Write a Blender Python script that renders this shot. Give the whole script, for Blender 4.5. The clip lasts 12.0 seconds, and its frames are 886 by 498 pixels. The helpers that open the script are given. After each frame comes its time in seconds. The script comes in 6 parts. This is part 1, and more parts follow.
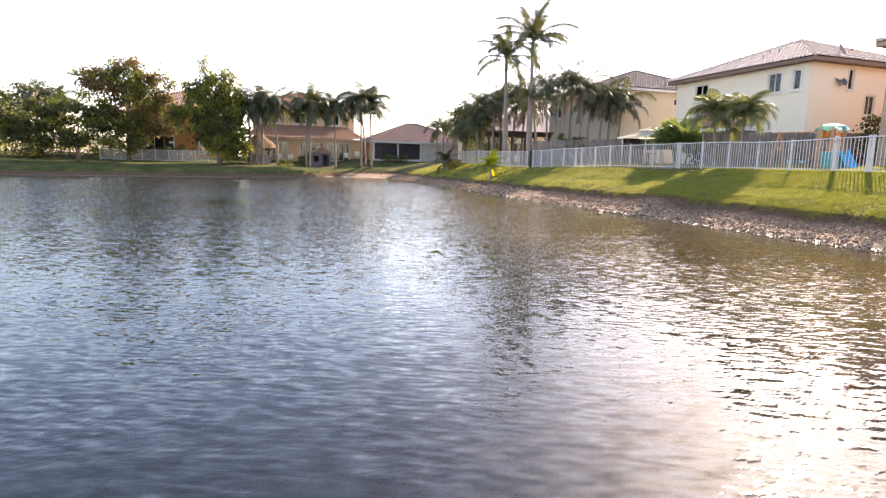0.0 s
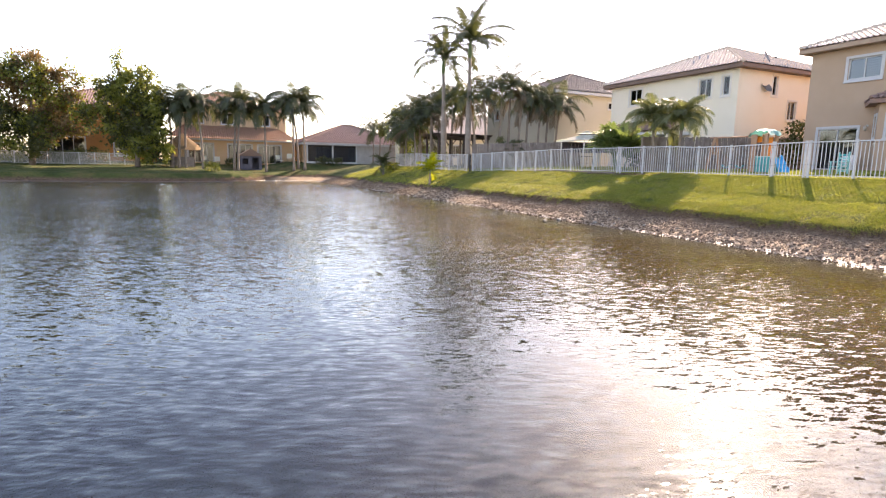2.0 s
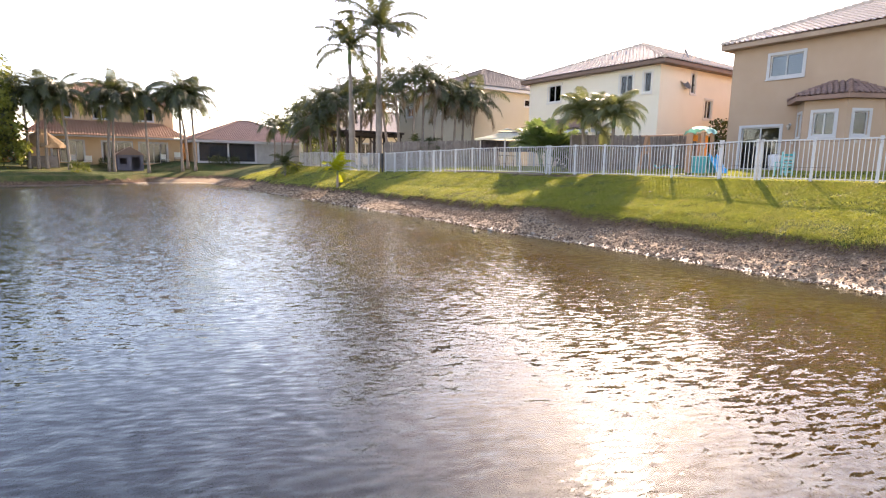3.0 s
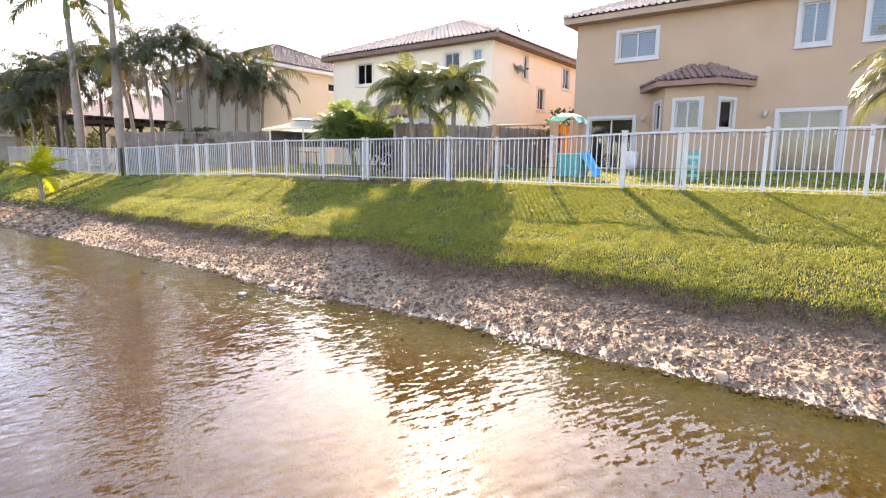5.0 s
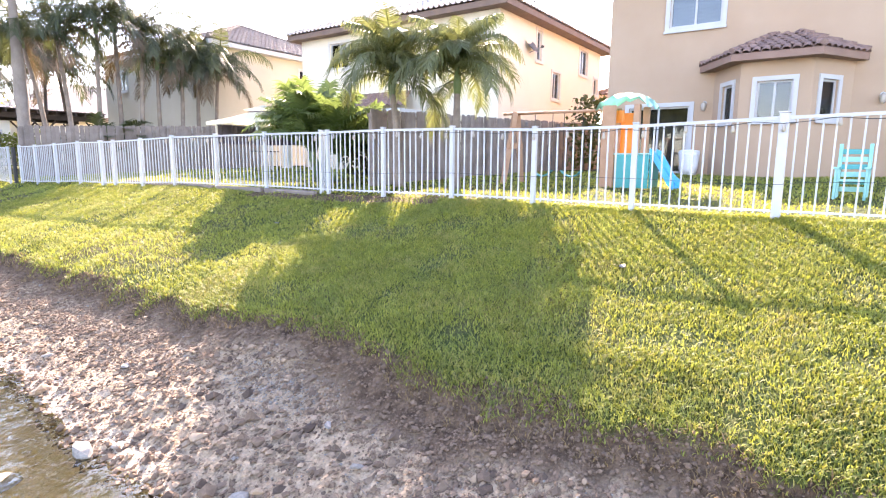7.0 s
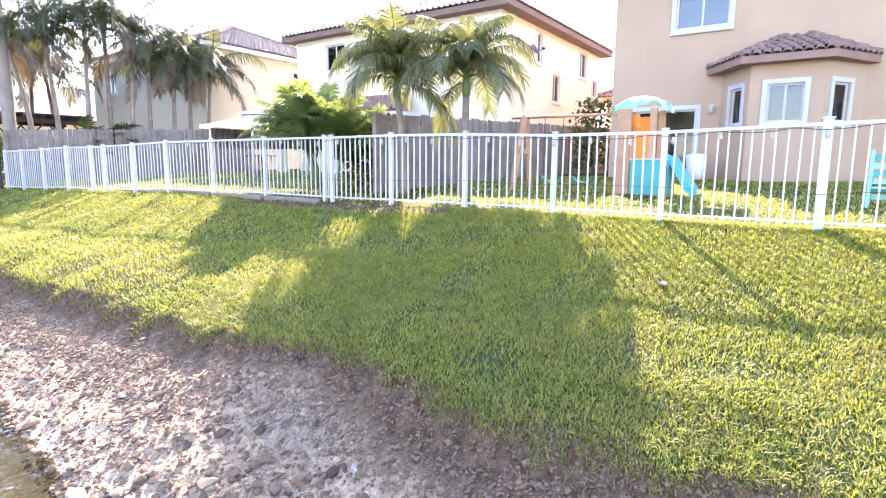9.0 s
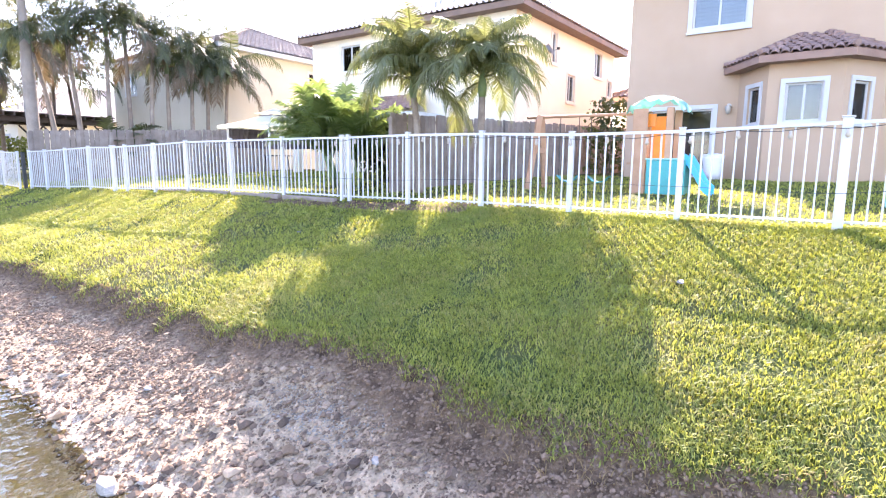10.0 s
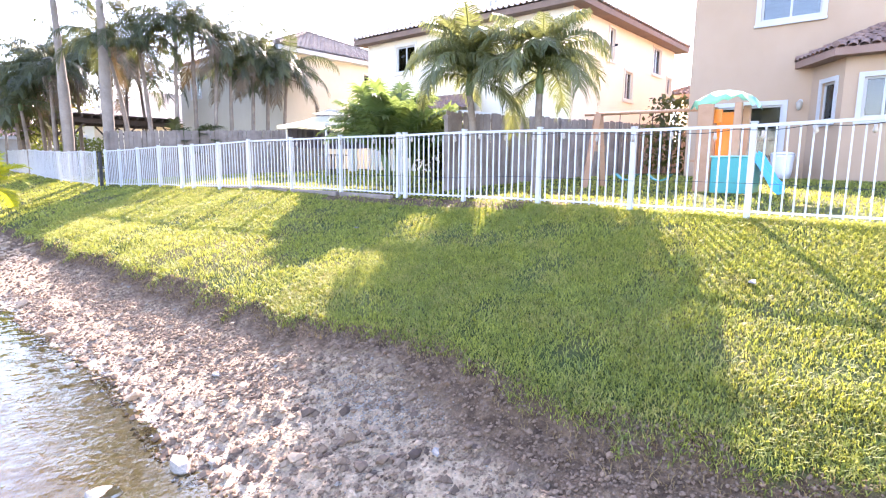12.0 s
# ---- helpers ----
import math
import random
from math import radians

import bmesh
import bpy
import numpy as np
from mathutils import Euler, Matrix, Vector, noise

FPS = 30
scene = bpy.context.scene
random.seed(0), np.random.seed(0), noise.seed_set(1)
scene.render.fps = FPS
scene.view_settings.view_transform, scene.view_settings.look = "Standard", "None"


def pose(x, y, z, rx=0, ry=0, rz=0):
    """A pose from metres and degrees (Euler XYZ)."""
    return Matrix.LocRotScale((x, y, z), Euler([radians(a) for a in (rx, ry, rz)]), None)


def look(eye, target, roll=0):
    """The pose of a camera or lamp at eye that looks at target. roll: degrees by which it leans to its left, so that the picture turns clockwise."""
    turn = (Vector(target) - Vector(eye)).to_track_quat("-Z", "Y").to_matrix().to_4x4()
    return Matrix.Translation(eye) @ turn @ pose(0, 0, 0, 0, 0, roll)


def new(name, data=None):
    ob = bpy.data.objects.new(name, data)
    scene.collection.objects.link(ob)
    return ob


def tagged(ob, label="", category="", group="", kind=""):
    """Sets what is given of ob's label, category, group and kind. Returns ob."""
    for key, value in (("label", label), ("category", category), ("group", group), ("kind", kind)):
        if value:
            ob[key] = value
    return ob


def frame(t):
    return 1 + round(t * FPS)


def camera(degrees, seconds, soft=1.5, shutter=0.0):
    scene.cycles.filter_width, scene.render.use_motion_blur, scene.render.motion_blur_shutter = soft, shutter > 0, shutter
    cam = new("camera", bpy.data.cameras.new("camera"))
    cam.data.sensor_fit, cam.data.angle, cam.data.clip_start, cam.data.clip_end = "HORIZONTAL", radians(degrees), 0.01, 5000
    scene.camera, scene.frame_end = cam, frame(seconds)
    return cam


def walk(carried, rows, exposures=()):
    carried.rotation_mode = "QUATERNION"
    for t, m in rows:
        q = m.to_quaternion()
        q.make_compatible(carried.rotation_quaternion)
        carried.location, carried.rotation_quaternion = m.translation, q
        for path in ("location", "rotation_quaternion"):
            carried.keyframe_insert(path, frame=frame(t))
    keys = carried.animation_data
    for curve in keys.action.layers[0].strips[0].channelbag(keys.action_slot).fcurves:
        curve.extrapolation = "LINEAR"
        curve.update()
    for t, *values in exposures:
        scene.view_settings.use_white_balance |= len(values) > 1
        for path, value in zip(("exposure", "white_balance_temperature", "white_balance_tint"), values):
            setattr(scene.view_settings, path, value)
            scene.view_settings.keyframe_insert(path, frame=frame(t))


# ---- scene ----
cam = camera(77.7, 12.0, soft=1.15)
PATH = [
    (0, (1.138, 1.6, 1.69), (1.764, 3.474, 1.382), 1.3),
    (0.5, (1.146, 1.659, 1.722), (1.943, 3.467, 1.417), 1.2),
    (1, (1.14, 1.736, 1.771), (1.973, 3.529, 1.469), 1.2),
    (1.5, (1.208, 1.973, 1.804), (2.044, 3.765, 1.503), 1.2),
    (2, (1.483, 2.833, 1.846), (2.318, 4.626, 1.547), 1.2),
    (2.5, (2.02, 4.168, 1.897), (2.918, 5.93, 1.598), 1.2),
    (3, (2.877, 5.859, 1.963), (3.989, 7.494, 1.664), 1.0),
    (3.5, (4.093, 7.659, 2.056), (5.357, 9.18, 1.756), 0.8),
    (3.7, (4.644, 8.384, 2.085), (6.005, 9.818, 1.785), 0.7),
    (5.3, (8.753, 11.888, 2.174), (10.348, 13.055, 1.868), 0.6),
    (5.5, (9.204, 12.229, 2.186), (10.801, 13.394, 1.88), 0.5),
    (6, (10.352, 13.098, 2.218), (11.953, 14.257, 1.911), 0.45),
    (6.5, (11.462, 13.991, 2.255), (13.067, 15.143, 1.949), 0.5),
    (7, (12.196, 14.68, 2.281), (13.809, 15.821, 1.972), 0.55),
    (7.2, (12.302, 14.831, 2.287), (13.92, 15.963, 1.978), 0.5),
    (8.8, (12.379, 15.2, 2.352), (14.011, 16.315, 2.047), 0.5),
    (9, (12.371, 15.206, 2.354), (14.003, 16.321, 2.052), 0.45),
    (9.5, (12.339, 15.225, 2.355), (13.968, 16.345, 2.054), 0.45),
    (10, (12.28, 15.208, 2.339), (13.886, 16.361, 2.038), 0.45),
    (10.5, (12.216, 15.179, 2.306), (13.796, 16.368, 2.005), 0.5),
    (11, (12.155, 15.15, 2.285), (13.709, 16.373, 1.983), 0.5),
    (11.5, (12.133, 15.179, 2.282), (13.659, 16.436, 1.98), 0.5),
    (12, (12.215, 15.286, 2.281), (13.712, 16.579, 1.981), 0.5),
]
walk(cam, [(t, look(eye, target, roll)) for t, eye, target, roll in PATH],
     exposures=[(0, 1.8, 7300, 28), (3, 1.85, 7300, 27), (5.5, 2.34, 7250, 27), (6.5, 2.72, 6950, 28), (9, 3.02, 6350, 29), (12, 3.02, 6300, 30)])

# ---- daylight: low sun over the houses, thin bright haze ----
SUN_AZ, SUN_EL = 54.0, 31.5          # azimuth from +y towards +x
world = bpy.data.worlds.new("sky")
scene.world = world
world.use_nodes = True
wn = world.node_tree.nodes
sky = wn.new("ShaderNodeTexSky")
sky.sky_type = "NISHITA"
sky.sun_disc = False
sky.sun_elevation = radians(SUN_EL)
sky.sun_rotation = radians(SUN_AZ)
sky.air_density, sky.dust_density, sky.ozone_density = 1.0, 0.9, 1.0
wn["Background"].inputs["Strength"].default_value = 0.15
world.node_tree.links.new(sky.outputs[0], wn["Background"].inputs["Color"])
sun_data = bpy.data.lights.new("sun", "SUN")
sun_data.energy, sun_data.angle, sun_data.color = 4.3, radians(0.32), (1.0, 0.89, 0.72)
sun = new("sun", sun_data)
sun_dir = Vector((math.sin(radians(SUN_AZ)) * math.cos(radians(SUN_EL)),
                  math.cos(radians(SUN_AZ)) * math.cos(radians(SUN_EL)), math.sin(radians(SUN_EL))))
sun.matrix_world = look(sun_dir * 60, (0, 0, 0))


# ---- materials ----
def nodes_of(name):
    m = bpy.data.materials.new(name)
    m.use_nodes = True
    nt = m.node_tree
    return m, nt, nt.nodes["Principled BSDF"], nt.nodes, nt.links


def ramp_node(nt, fac, stops):
    r = nt.nodes.new("ShaderNodeValToRGB")
    while len(r.color_ramp.elements) < len(stops):
        r.color_ramp.elements.new(0.5)
    for el, (p, c) in zip(r.color_ramp.elements, stops):
        el.position, el.color = p, (*c, 1)
    nt.links.new(fac, r.inputs[0])
    return r.outputs[0]


def noise_node(nt, vec, scale, detail=4.0, rough=0.55):
    n = nt.nodes.new("ShaderNodeTexNoise")
    n.inputs["Scale"].default_value = scale
    n.inputs["Detail"].default_value = detail
    n.inputs["Roughness"].default_value = rough
    if vec is not None:
        nt.links.new(vec, n.inputs["Vector"])
    return n.outputs["Fac"]


def position(nt):
    return nt.nodes.new("ShaderNodeNewGeometry").outputs["Position"]


def mix_rgb(nt, fac, a, b, mode="MIX"):
    m = nt.nodes.new("ShaderNodeMix")
    m.data_type, m.blend_type = "RGBA", mode
    if isinstance(fac, float):
        m.inputs[0].default_value = fac
    else:
        nt.links.new(fac, m.inputs[0])
    for sock, v in ((m.inputs[6], a), (m.inputs[7], b)):
        if isinstance(v, tuple):
            sock.default_value = (*v, 1)
        else:
            nt.links.new(v, sock)
    return m.outputs[2]


def mathn(nt, op, a, b=None):
    m = nt.nodes.new("ShaderNodeMath")
    m.operation = op
    for i, v in enumerate((a, b)):
        if v is None:
            continue
        if isinstance(v, (int, float)):
            m.inputs[i].default_value = v
        else:
            nt.links.new(v, m.inputs[i])
    return m.outputs[0]


def bump(nt, bsdf, height, strength, dist):
    b = nt.nodes.new("ShaderNodeBump")
    b.inputs["Strength"].default_value = strength
    b.inputs["Distance"].default_value = dist
    nt.links.new(height, b.inputs["Height"])
    nt.links.new(b.outputs[0], bsdf.inputs["Normal"])
    return b


def surface(name, dark, light, scale=3.0, fine=40.0, rough=0.8, bump_d=0.004, metal=0.0, stain=None):
    """A surface with two scales of variation, fine relief and optional stains."""
    m, nt, bsdf, nodes, links = nodes_of(name)
    pos = position(nt)
    info = nodes.new("ShaderNodeObjectInfo").outputs["Random"]
    big = noise_node(nt, pos, scale, 5)
    small = noise_node(nt, pos, fine, 3)
    f = mathn(nt, "ADD", mathn(nt, "MULTIPLY", big, 0.65), mathn(nt, "MULTIPLY", small, 0.35))
    f = mathn(nt, "ADD", f, mathn(nt, "MULTIPLY", mathn(nt, "SUBTRACT", info, 0.5), 0.16))
    col = ramp_node(nt, f, [(0.3, dark), (0.7, light)])
    if stain:
        sfac = ramp_node(nt, noise_node(nt, pos, 0.9, 6, 0.65), [(0.5, (0, 0, 0)), (0.72, (1, 1, 1))])
        col = mix_rgb(nt, mathn(nt, "MULTIPLY", sfac, 0.5), col, stain)
    links.new(col, bsdf.inputs["Base Color"])
    bsdf.inputs["Roughness"].default_value = rough
    bsdf.inputs["Metallic"].default_value = metal
    bump(nt, bsdf, small, 0.4, bump_d)
    return m


def leafy(name, dark, light, trans=0.4, rough=0.45, scale=1.5, patchy=0.5):
    """Leaves: gloss on top, light shining through."""
    m, nt, bsdf, nodes, links = nodes_of(name)
    pos = position(nt)
    geo = nodes.new("ShaderNodeNewGeometry")
    info = nodes.new("ShaderNodeObjectInfo").outputs["Random"]
    f = mathn(nt, "ADD", mathn(nt, "MULTIPLY", noise_node(nt, pos, scale, 3), patchy),
              mathn(nt, "MULTIPLY", geo.outputs["Random Per Island"], 0.85 - patchy))
    f = mathn(nt, "ADD", f, mathn(nt, "MULTIPLY", info, 0.2))
    col = ramp_node(nt, f, [(0.25, dark), (0.8, light)])
    links.new(col, bsdf.inputs["Base Color"])
    bsdf.inputs["Roughness"].default_value = rough
    tr = nodes.new("ShaderNodeBsdfTranslucent")
    warm = mix_rgb(nt, 0.5, col, (light[0] * 1.35, light[1] * 1.35, light[2] * 0.8))
    links.new(warm, tr.inputs["Color"])
    mx = nodes.new("ShaderNodeMixShader")
    mx.inputs[0].default_value = trans
    links.new(bsdf.outputs[0], mx.inputs[1])
    links.new(tr.outputs[0], mx.inputs[2])
    links.new(mx.outputs[0], nodes["Material Output"].inputs["Surface"])
    return m


def clod_mat(name, dark, mid, light):
    """Broken dried mud: each clod damp or dry in its own degree, crumbly all over."""
    m, nt, bsdf, nodes, links = nodes_of(name)
    pos = position(nt)
    own = nodes.new("ShaderNodeNewGeometry").outputs["Random Per Island"]
    fine = noise_node(nt, pos, 70, 4)
    f = mathn(nt, "ADD", mathn(nt, "MULTIPLY", own, 0.4), mathn(nt, "MULTIPLY", noise_node(nt, pos, 4.0, 4), 0.4))
    f = mathn(nt, "ADD", f, mathn(nt, "MULTIPLY", fine, 0.2))
    links.new(ramp_node(nt, f, [(0.28, dark), (0.5, mid), (0.72, light)]), bsdf.inputs["Base Color"])
    bsdf.inputs["Roughness"].default_value = 0.95
    bump(nt, bsdf, fine, 0.5, 0.008)
    return m


def lawn_mat():
    """Coarse turf: each blade its own green, in bluish, fresh and straw-coloured patches."""
    m, nt, bsdf, nodes, links = nodes_of("lawn_blades")
    pos = position(nt)
    own = nodes.new("ShaderNodeNewGeometry").outputs["Random Per Island"]
    f = mathn(nt, "ADD", mathn(nt, "MULTIPLY", noise_node(nt, pos, 6.0, 3), 0.45), mathn(nt, "MULTIPLY", own, 0.5))
    col = ramp_node(nt, f, [(0.25, (0.07, 0.11, 0.024)), (0.5, (0.22, 0.26, 0.05)), (0.75, (0.46, 0.46, 0.09))])
    cool = ramp_node(nt, noise_node(nt, pos, 1.3, 4), [(0.5, (0, 0, 0)), (0.66, (1, 1, 1))])
    col = mix_rgb(nt, mathn(nt, "MULTIPLY", cool, 0.45), col, (0.12, 0.18, 0.06))
    straw = ramp_node(nt, mathn(nt, "ADD", mathn(nt, "MULTIPLY", noise_node(nt, pos, 2.1, 5, 0.65), 0.75), mathn(nt, "MULTIPLY", own, 0.25)), [(0.56, (0, 0, 0)), (0.66, (1, 1, 1))])
    col = mix_rgb(nt, mathn(nt, "MULTIPLY", straw, 0.6), col, (0.38, 0.29, 0.12))
    links.new(col, bsdf.inputs["Base Color"])
    bsdf.inputs["Roughness"].default_value = 0.6
    tr = nodes.new("ShaderNodeBsdfTranslucent")
    links.new(mix_rgb(nt, 0.5, col, (0.56, 0.54, 0.035)), tr.inputs["Color"])
    mx = nodes.new("ShaderNodeMixShader")
    mx.inputs[0].default_value = 0.42
    links.new(bsdf.outputs[0], mx.inputs[1])
    links.new(tr.outputs[0], mx.inputs[2])
    links.new(mx.outputs[0], nodes["Material Output"].inputs["Surface"])
    return m


def glass_mat(name, tint, gloss_rough=0.02):
    m, nt, bsdf, nodes, links = nodes_of(name)
    tr = nodes.new("ShaderNodeBsdfTransparent")
    tr.inputs["Color"].default_value = (*tint, 1)
    gl = nodes.new("ShaderNodeBsdfGlossy")
    gl.inputs["Roughness"].default_value = gloss_rough
    fr = nodes.new("ShaderNodeFresnel")
    fr.inputs["IOR"].default_value = 1.7
    mx = nodes.new("ShaderNodeMixShader")
    links.new(fr.outputs[0], mx.inputs[0])
    links.new(tr.outputs[0], mx.inputs[1])
    links.new(gl.outputs[0], mx.inputs[2])
    links.new(mx.outputs[0], nodes["Material Output"].inputs["Surface"])
    return m


def screen_mat():
    """Fine dark mesh: mostly opaque, some light passing through its holes."""
    m, nt, bsdf, nodes, links = nodes_of("insect_screen")
    bsdf.inputs["Base Color"].default_value = (0.03, 0.03, 0.032, 1)
    bsdf.inputs["Roughness"].default_value = 0.7
    tr = nodes.new("ShaderNodeBsdfTransparent")
    mx = nodes.new("ShaderNodeMixShader")
    mx.inputs[0].default_value = 0.35
    links.new(bsdf.outputs[0], mx.inputs[1])
    links.new(tr.outputs[0], mx.inputs[2])
    links.new(mx.outputs[0], nodes["Material Output"].inputs["Surface"])
    return m


def water_mat():
    """Clear brown pond water: gloss by Fresnel over a tinted clear body, with crossing wind ripples."""
    m, nt, bsdf, nodes, links = nodes_of("pond_water")
    pos = position(nt)

    def ripple(rot, sx, sy, scale, detail, slope):
        """Slopes (x, y) of one family of wavelets, longer along their crests."""
        vr = nodes.new("ShaderNodeVectorRotate")
        vr.rotation_type = "Z_AXIS"
        vr.inputs["Angle"].default_value = radians(rot)
        links.new(pos, vr.inputs["Vector"])
        vm = nodes.new("ShaderNodeVectorMath")
        vm.operation = "MULTIPLY"
        vm.inputs[1].default_value = (sx, sy, 1)
        links.new(vr.outputs[0], vm.inputs[0])
        n = nodes.new("ShaderNodeTexNoise")
        n.inputs["Scale"].default_value, n.inputs["Detail"].default_value = scale, detail
        links.new(vm.outputs[0], n.inputs["Vector"])
        sub = nodes.new("ShaderNodeVectorMath")
        sub.operation = "SUBTRACT"
        sub.inputs[1].default_value = (0.5, 0.5, 0.5)
        links.new(n.outputs["Color"], sub.inputs[0])
        mul = nodes.new("ShaderNodeVectorMath")
        mul.operation = "MULTIPLY"
        mul.inputs[1].default_value = (slope * 0.6, slope, 0.0)
        links.new(sub.outputs[0], mul.inputs[0])
        back = nodes.new("ShaderNodeVectorRotate")
        back.rotation_type = "Z_AXIS"
        back.inputs["Angle"].default_value = radians(-rot)
        links.new(mul.outputs[0], back.inputs["Vector"])
        return back.outputs[0]

    def vadd(a, c):
        vm = nodes.new("ShaderNodeVectorMath")
        vm.operation = "ADD"
        links.new(a, vm.inputs[0])
        links.new(c, vm.inputs[1])
        return vm.outputs[0]

    slope = vadd(vadd(ripple(24, 0.4, 1.4, 14.0, 0.5, 0.46), ripple(-6, 0.45, 1.4, 32.0, 0.5, 0.32)), ripple(50, 0.6, 1.2, 2.0, 1.0, 0.06))
    patch = ramp_node(nt, noise_node(nt, pos, 0.22, 3), [(0.35, (0.55, 0.55, 0.55)), (0.65, (1, 1, 1))])
    # calmer in the lee of the bank, livelier on the open pond
    sep = nodes.new("ShaderNodeSeparateXYZ")
    links.new(pos, sep.inputs[0])
    lively = patch
    for axis, lo, hi, to in (("X", 13.8, 10.5, (0.68, 1.25)), ("Y", 12.0, 36.0, (0.78, 1.6))):
        mr = nodes.new("ShaderNodeMapRange")
        mr.inputs["From Min"].default_value, mr.inputs["From Max"].default_value = lo, hi
        mr.inputs["To Min"].default_value, mr.inputs["To Max"].default_value = to
        links.new(sep.outputs[axis], mr.inputs["Value"])
        lively = mathn(nt, "MULTIPLY", lively, mr.outputs[0])
    sc = nodes.new("ShaderNodeVectorMath")
    sc.operation = "SCALE"
    links.new(slope, sc.inputs[0])
    links.new(lively, sc.inputs["Scale"])
    tilt = vadd(sc.outputs[0], nodes.new("ShaderNodeNewGeometry").outputs["Normal"])
    b = nodes.new("ShaderNodeVectorMath")
    b.operation = "NORMALIZE"
    links.new(tilt, b.inputs[0])
    gl = nodes.new("ShaderNodeBsdfGlossy")
    gl.distribution = "MULTI_GGX"
    gl.inputs["Color"].default_value = (0.96, 1.0, 0.97, 1)
    far_rough, shore_rough = nodes.new("ShaderNodeMapRange"), nodes.new("ShaderNodeMapRange")
    for mr, axis, lo, hi, to in ((far_rough, "Y", 14.0, 40.0, (0.0, 0.08)), (shore_rough, "X", 14.0, 10.0, (0.03, 0.06))):
        mr.inputs["From Min"].default_value, mr.inputs["From Max"].default_value = lo, hi
        mr.inputs["To Min"].default_value, mr.inputs["To Max"].default_value = to
        links.new(sep.outputs[axis], mr.inputs["Value"])
    links.new(mathn(nt, "ADD", far_rough.outputs[0], shore_rough.outputs[0]), gl.inputs["Roughness"])
    links.new(b.outputs[0], gl.inputs["Normal"])
    fr = nodes.new("ShaderNodeFresnel")
    fr.inputs["IOR"].default_value = 1.44
    links.new(b.outputs[0], fr.inputs["Normal"])
    tr = nodes.new("ShaderNodeBsdfTransparent")
    tr.inputs["Color"].default_value = (0.99, 0.82, 0.44, 1)
    mx = nodes.new("ShaderNodeMixShader")
    links.new(fr.outputs[0], mx.inputs[0])
    links.new(tr.outputs[0], mx.inputs[1])
    links.new(gl.outputs[0], mx.inputs[2])
    links.new(mx.outputs[0], nodes["Material Output"].inputs["Surface"])
    return m


def ground_mat():
    """Lawn soil above, trampled crumbly mud along the shore, silt under water coloured dark for depth."""
    m, nt, bsdf, nodes, links = nodes_of("bank_ground")
    pos = position(nt)
    sep = nodes.new("ShaderNodeSeparateXYZ")
    links.new(pos, sep.inputs[0])
    z = sep.outputs["Z"]
    n1 = noise_node(nt, pos, 0.7, 5)
    n2 = noise_node(nt, pos, 9.0, 6, 0.65)
    n3 = noise_node(nt, pos, 45.0, 4, 0.6)
    grass = ramp_node(nt, mathn(nt, "ADD", mathn(nt, "MULTIPLY", n1, 0.6), mathn(nt, "MULTIPLY", n2, 0.4)),
                      [(0.3, (0.03, 0.044, 0.014)), (0.5, (0.065, 0.084, 0.024)), (0.7, (0.14, 0.13, 0.045))])
    worn = ramp_node(nt, noise_node(nt, pos, 0.4, 5, 0.6), [(0.5, (0, 0, 0)), (0.62, (1, 1, 1))])
    grass = mix_rgb(nt, mathn(nt, "MULTIPLY", worn, 0.5), grass, (0.17, 0.125, 0.055))
    mudf = mathn(nt, "ADD", mathn(nt, "MULTIPLY", n2, 0.45), mathn(nt, "MULTIPLY", n3, 0.25))
    mudf = mathn(nt, "ADD", mudf, mathn(nt, "MULTIPLY", noise_node(nt, pos, 21.0, 4, 0.6), 0.3))
    mud = ramp_node(nt, mudf, [(0.34, (0.2, 0.142, 0.092)), (0.5, (0.42, 0.307, 0.197)), (0.66, (0.6, 0.452, 0.305))])
    soil = ramp_node(nt, n2, [(0.35, (0.07, 0.044, 0.027)), (0.7, (0.22, 0.145, 0.09))])
    bed = ramp_node(nt, mathn(nt, "ADD", mathn(nt, "MULTIPLY", n1, 0.5), mathn(nt, "MULTIPLY", n2, 0.5)),
                    [(0.35, (0.54, 0.27, 0.055)), (0.65, (0.82, 0.47, 0.12))])
    sand = ramp_node(nt, n2, [(0.35, (0.66, 0.54, 0.33)), (0.65, (0.9, 0.77, 0.54))])
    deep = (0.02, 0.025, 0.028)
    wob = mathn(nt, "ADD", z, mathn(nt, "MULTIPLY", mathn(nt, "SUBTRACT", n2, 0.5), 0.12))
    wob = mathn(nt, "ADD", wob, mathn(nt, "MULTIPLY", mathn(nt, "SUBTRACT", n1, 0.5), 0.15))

    def step(v, a, c):
        r = nodes.new("ShaderNodeMapRange")
        r.inputs["From Min"].default_value = a
        r.inputs["From Max"].default_value = c
        links.new(v, r.inputs["Value"])
        return r.outputs[0]

    # bed and sand go near black offshore, imitating light lost in deep water
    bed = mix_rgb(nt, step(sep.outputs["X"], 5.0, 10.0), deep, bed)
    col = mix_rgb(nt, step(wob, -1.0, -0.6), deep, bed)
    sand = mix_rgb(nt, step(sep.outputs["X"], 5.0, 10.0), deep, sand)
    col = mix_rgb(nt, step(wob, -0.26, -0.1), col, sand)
    near = mix_rgb(nt, step(sep.outputs["X"], 8.0, 12.0), soil, mud)
    col = mix_rgb(nt, step(wob, -0.14, 0.0), col, near)
    grown = nodes.new("ShaderNodeAttribute")
    grown.attribute_name = "turf"
    inland = mathn(nt, "ADD", grown.outputs["Fac"], mathn(nt, "MULTIPLY", mathn(nt, "SUBTRACT", n2, 0.5), 0.3))
    dug = nodes.new("ShaderNodeAttribute")
    dug.attribute_name = "soil"
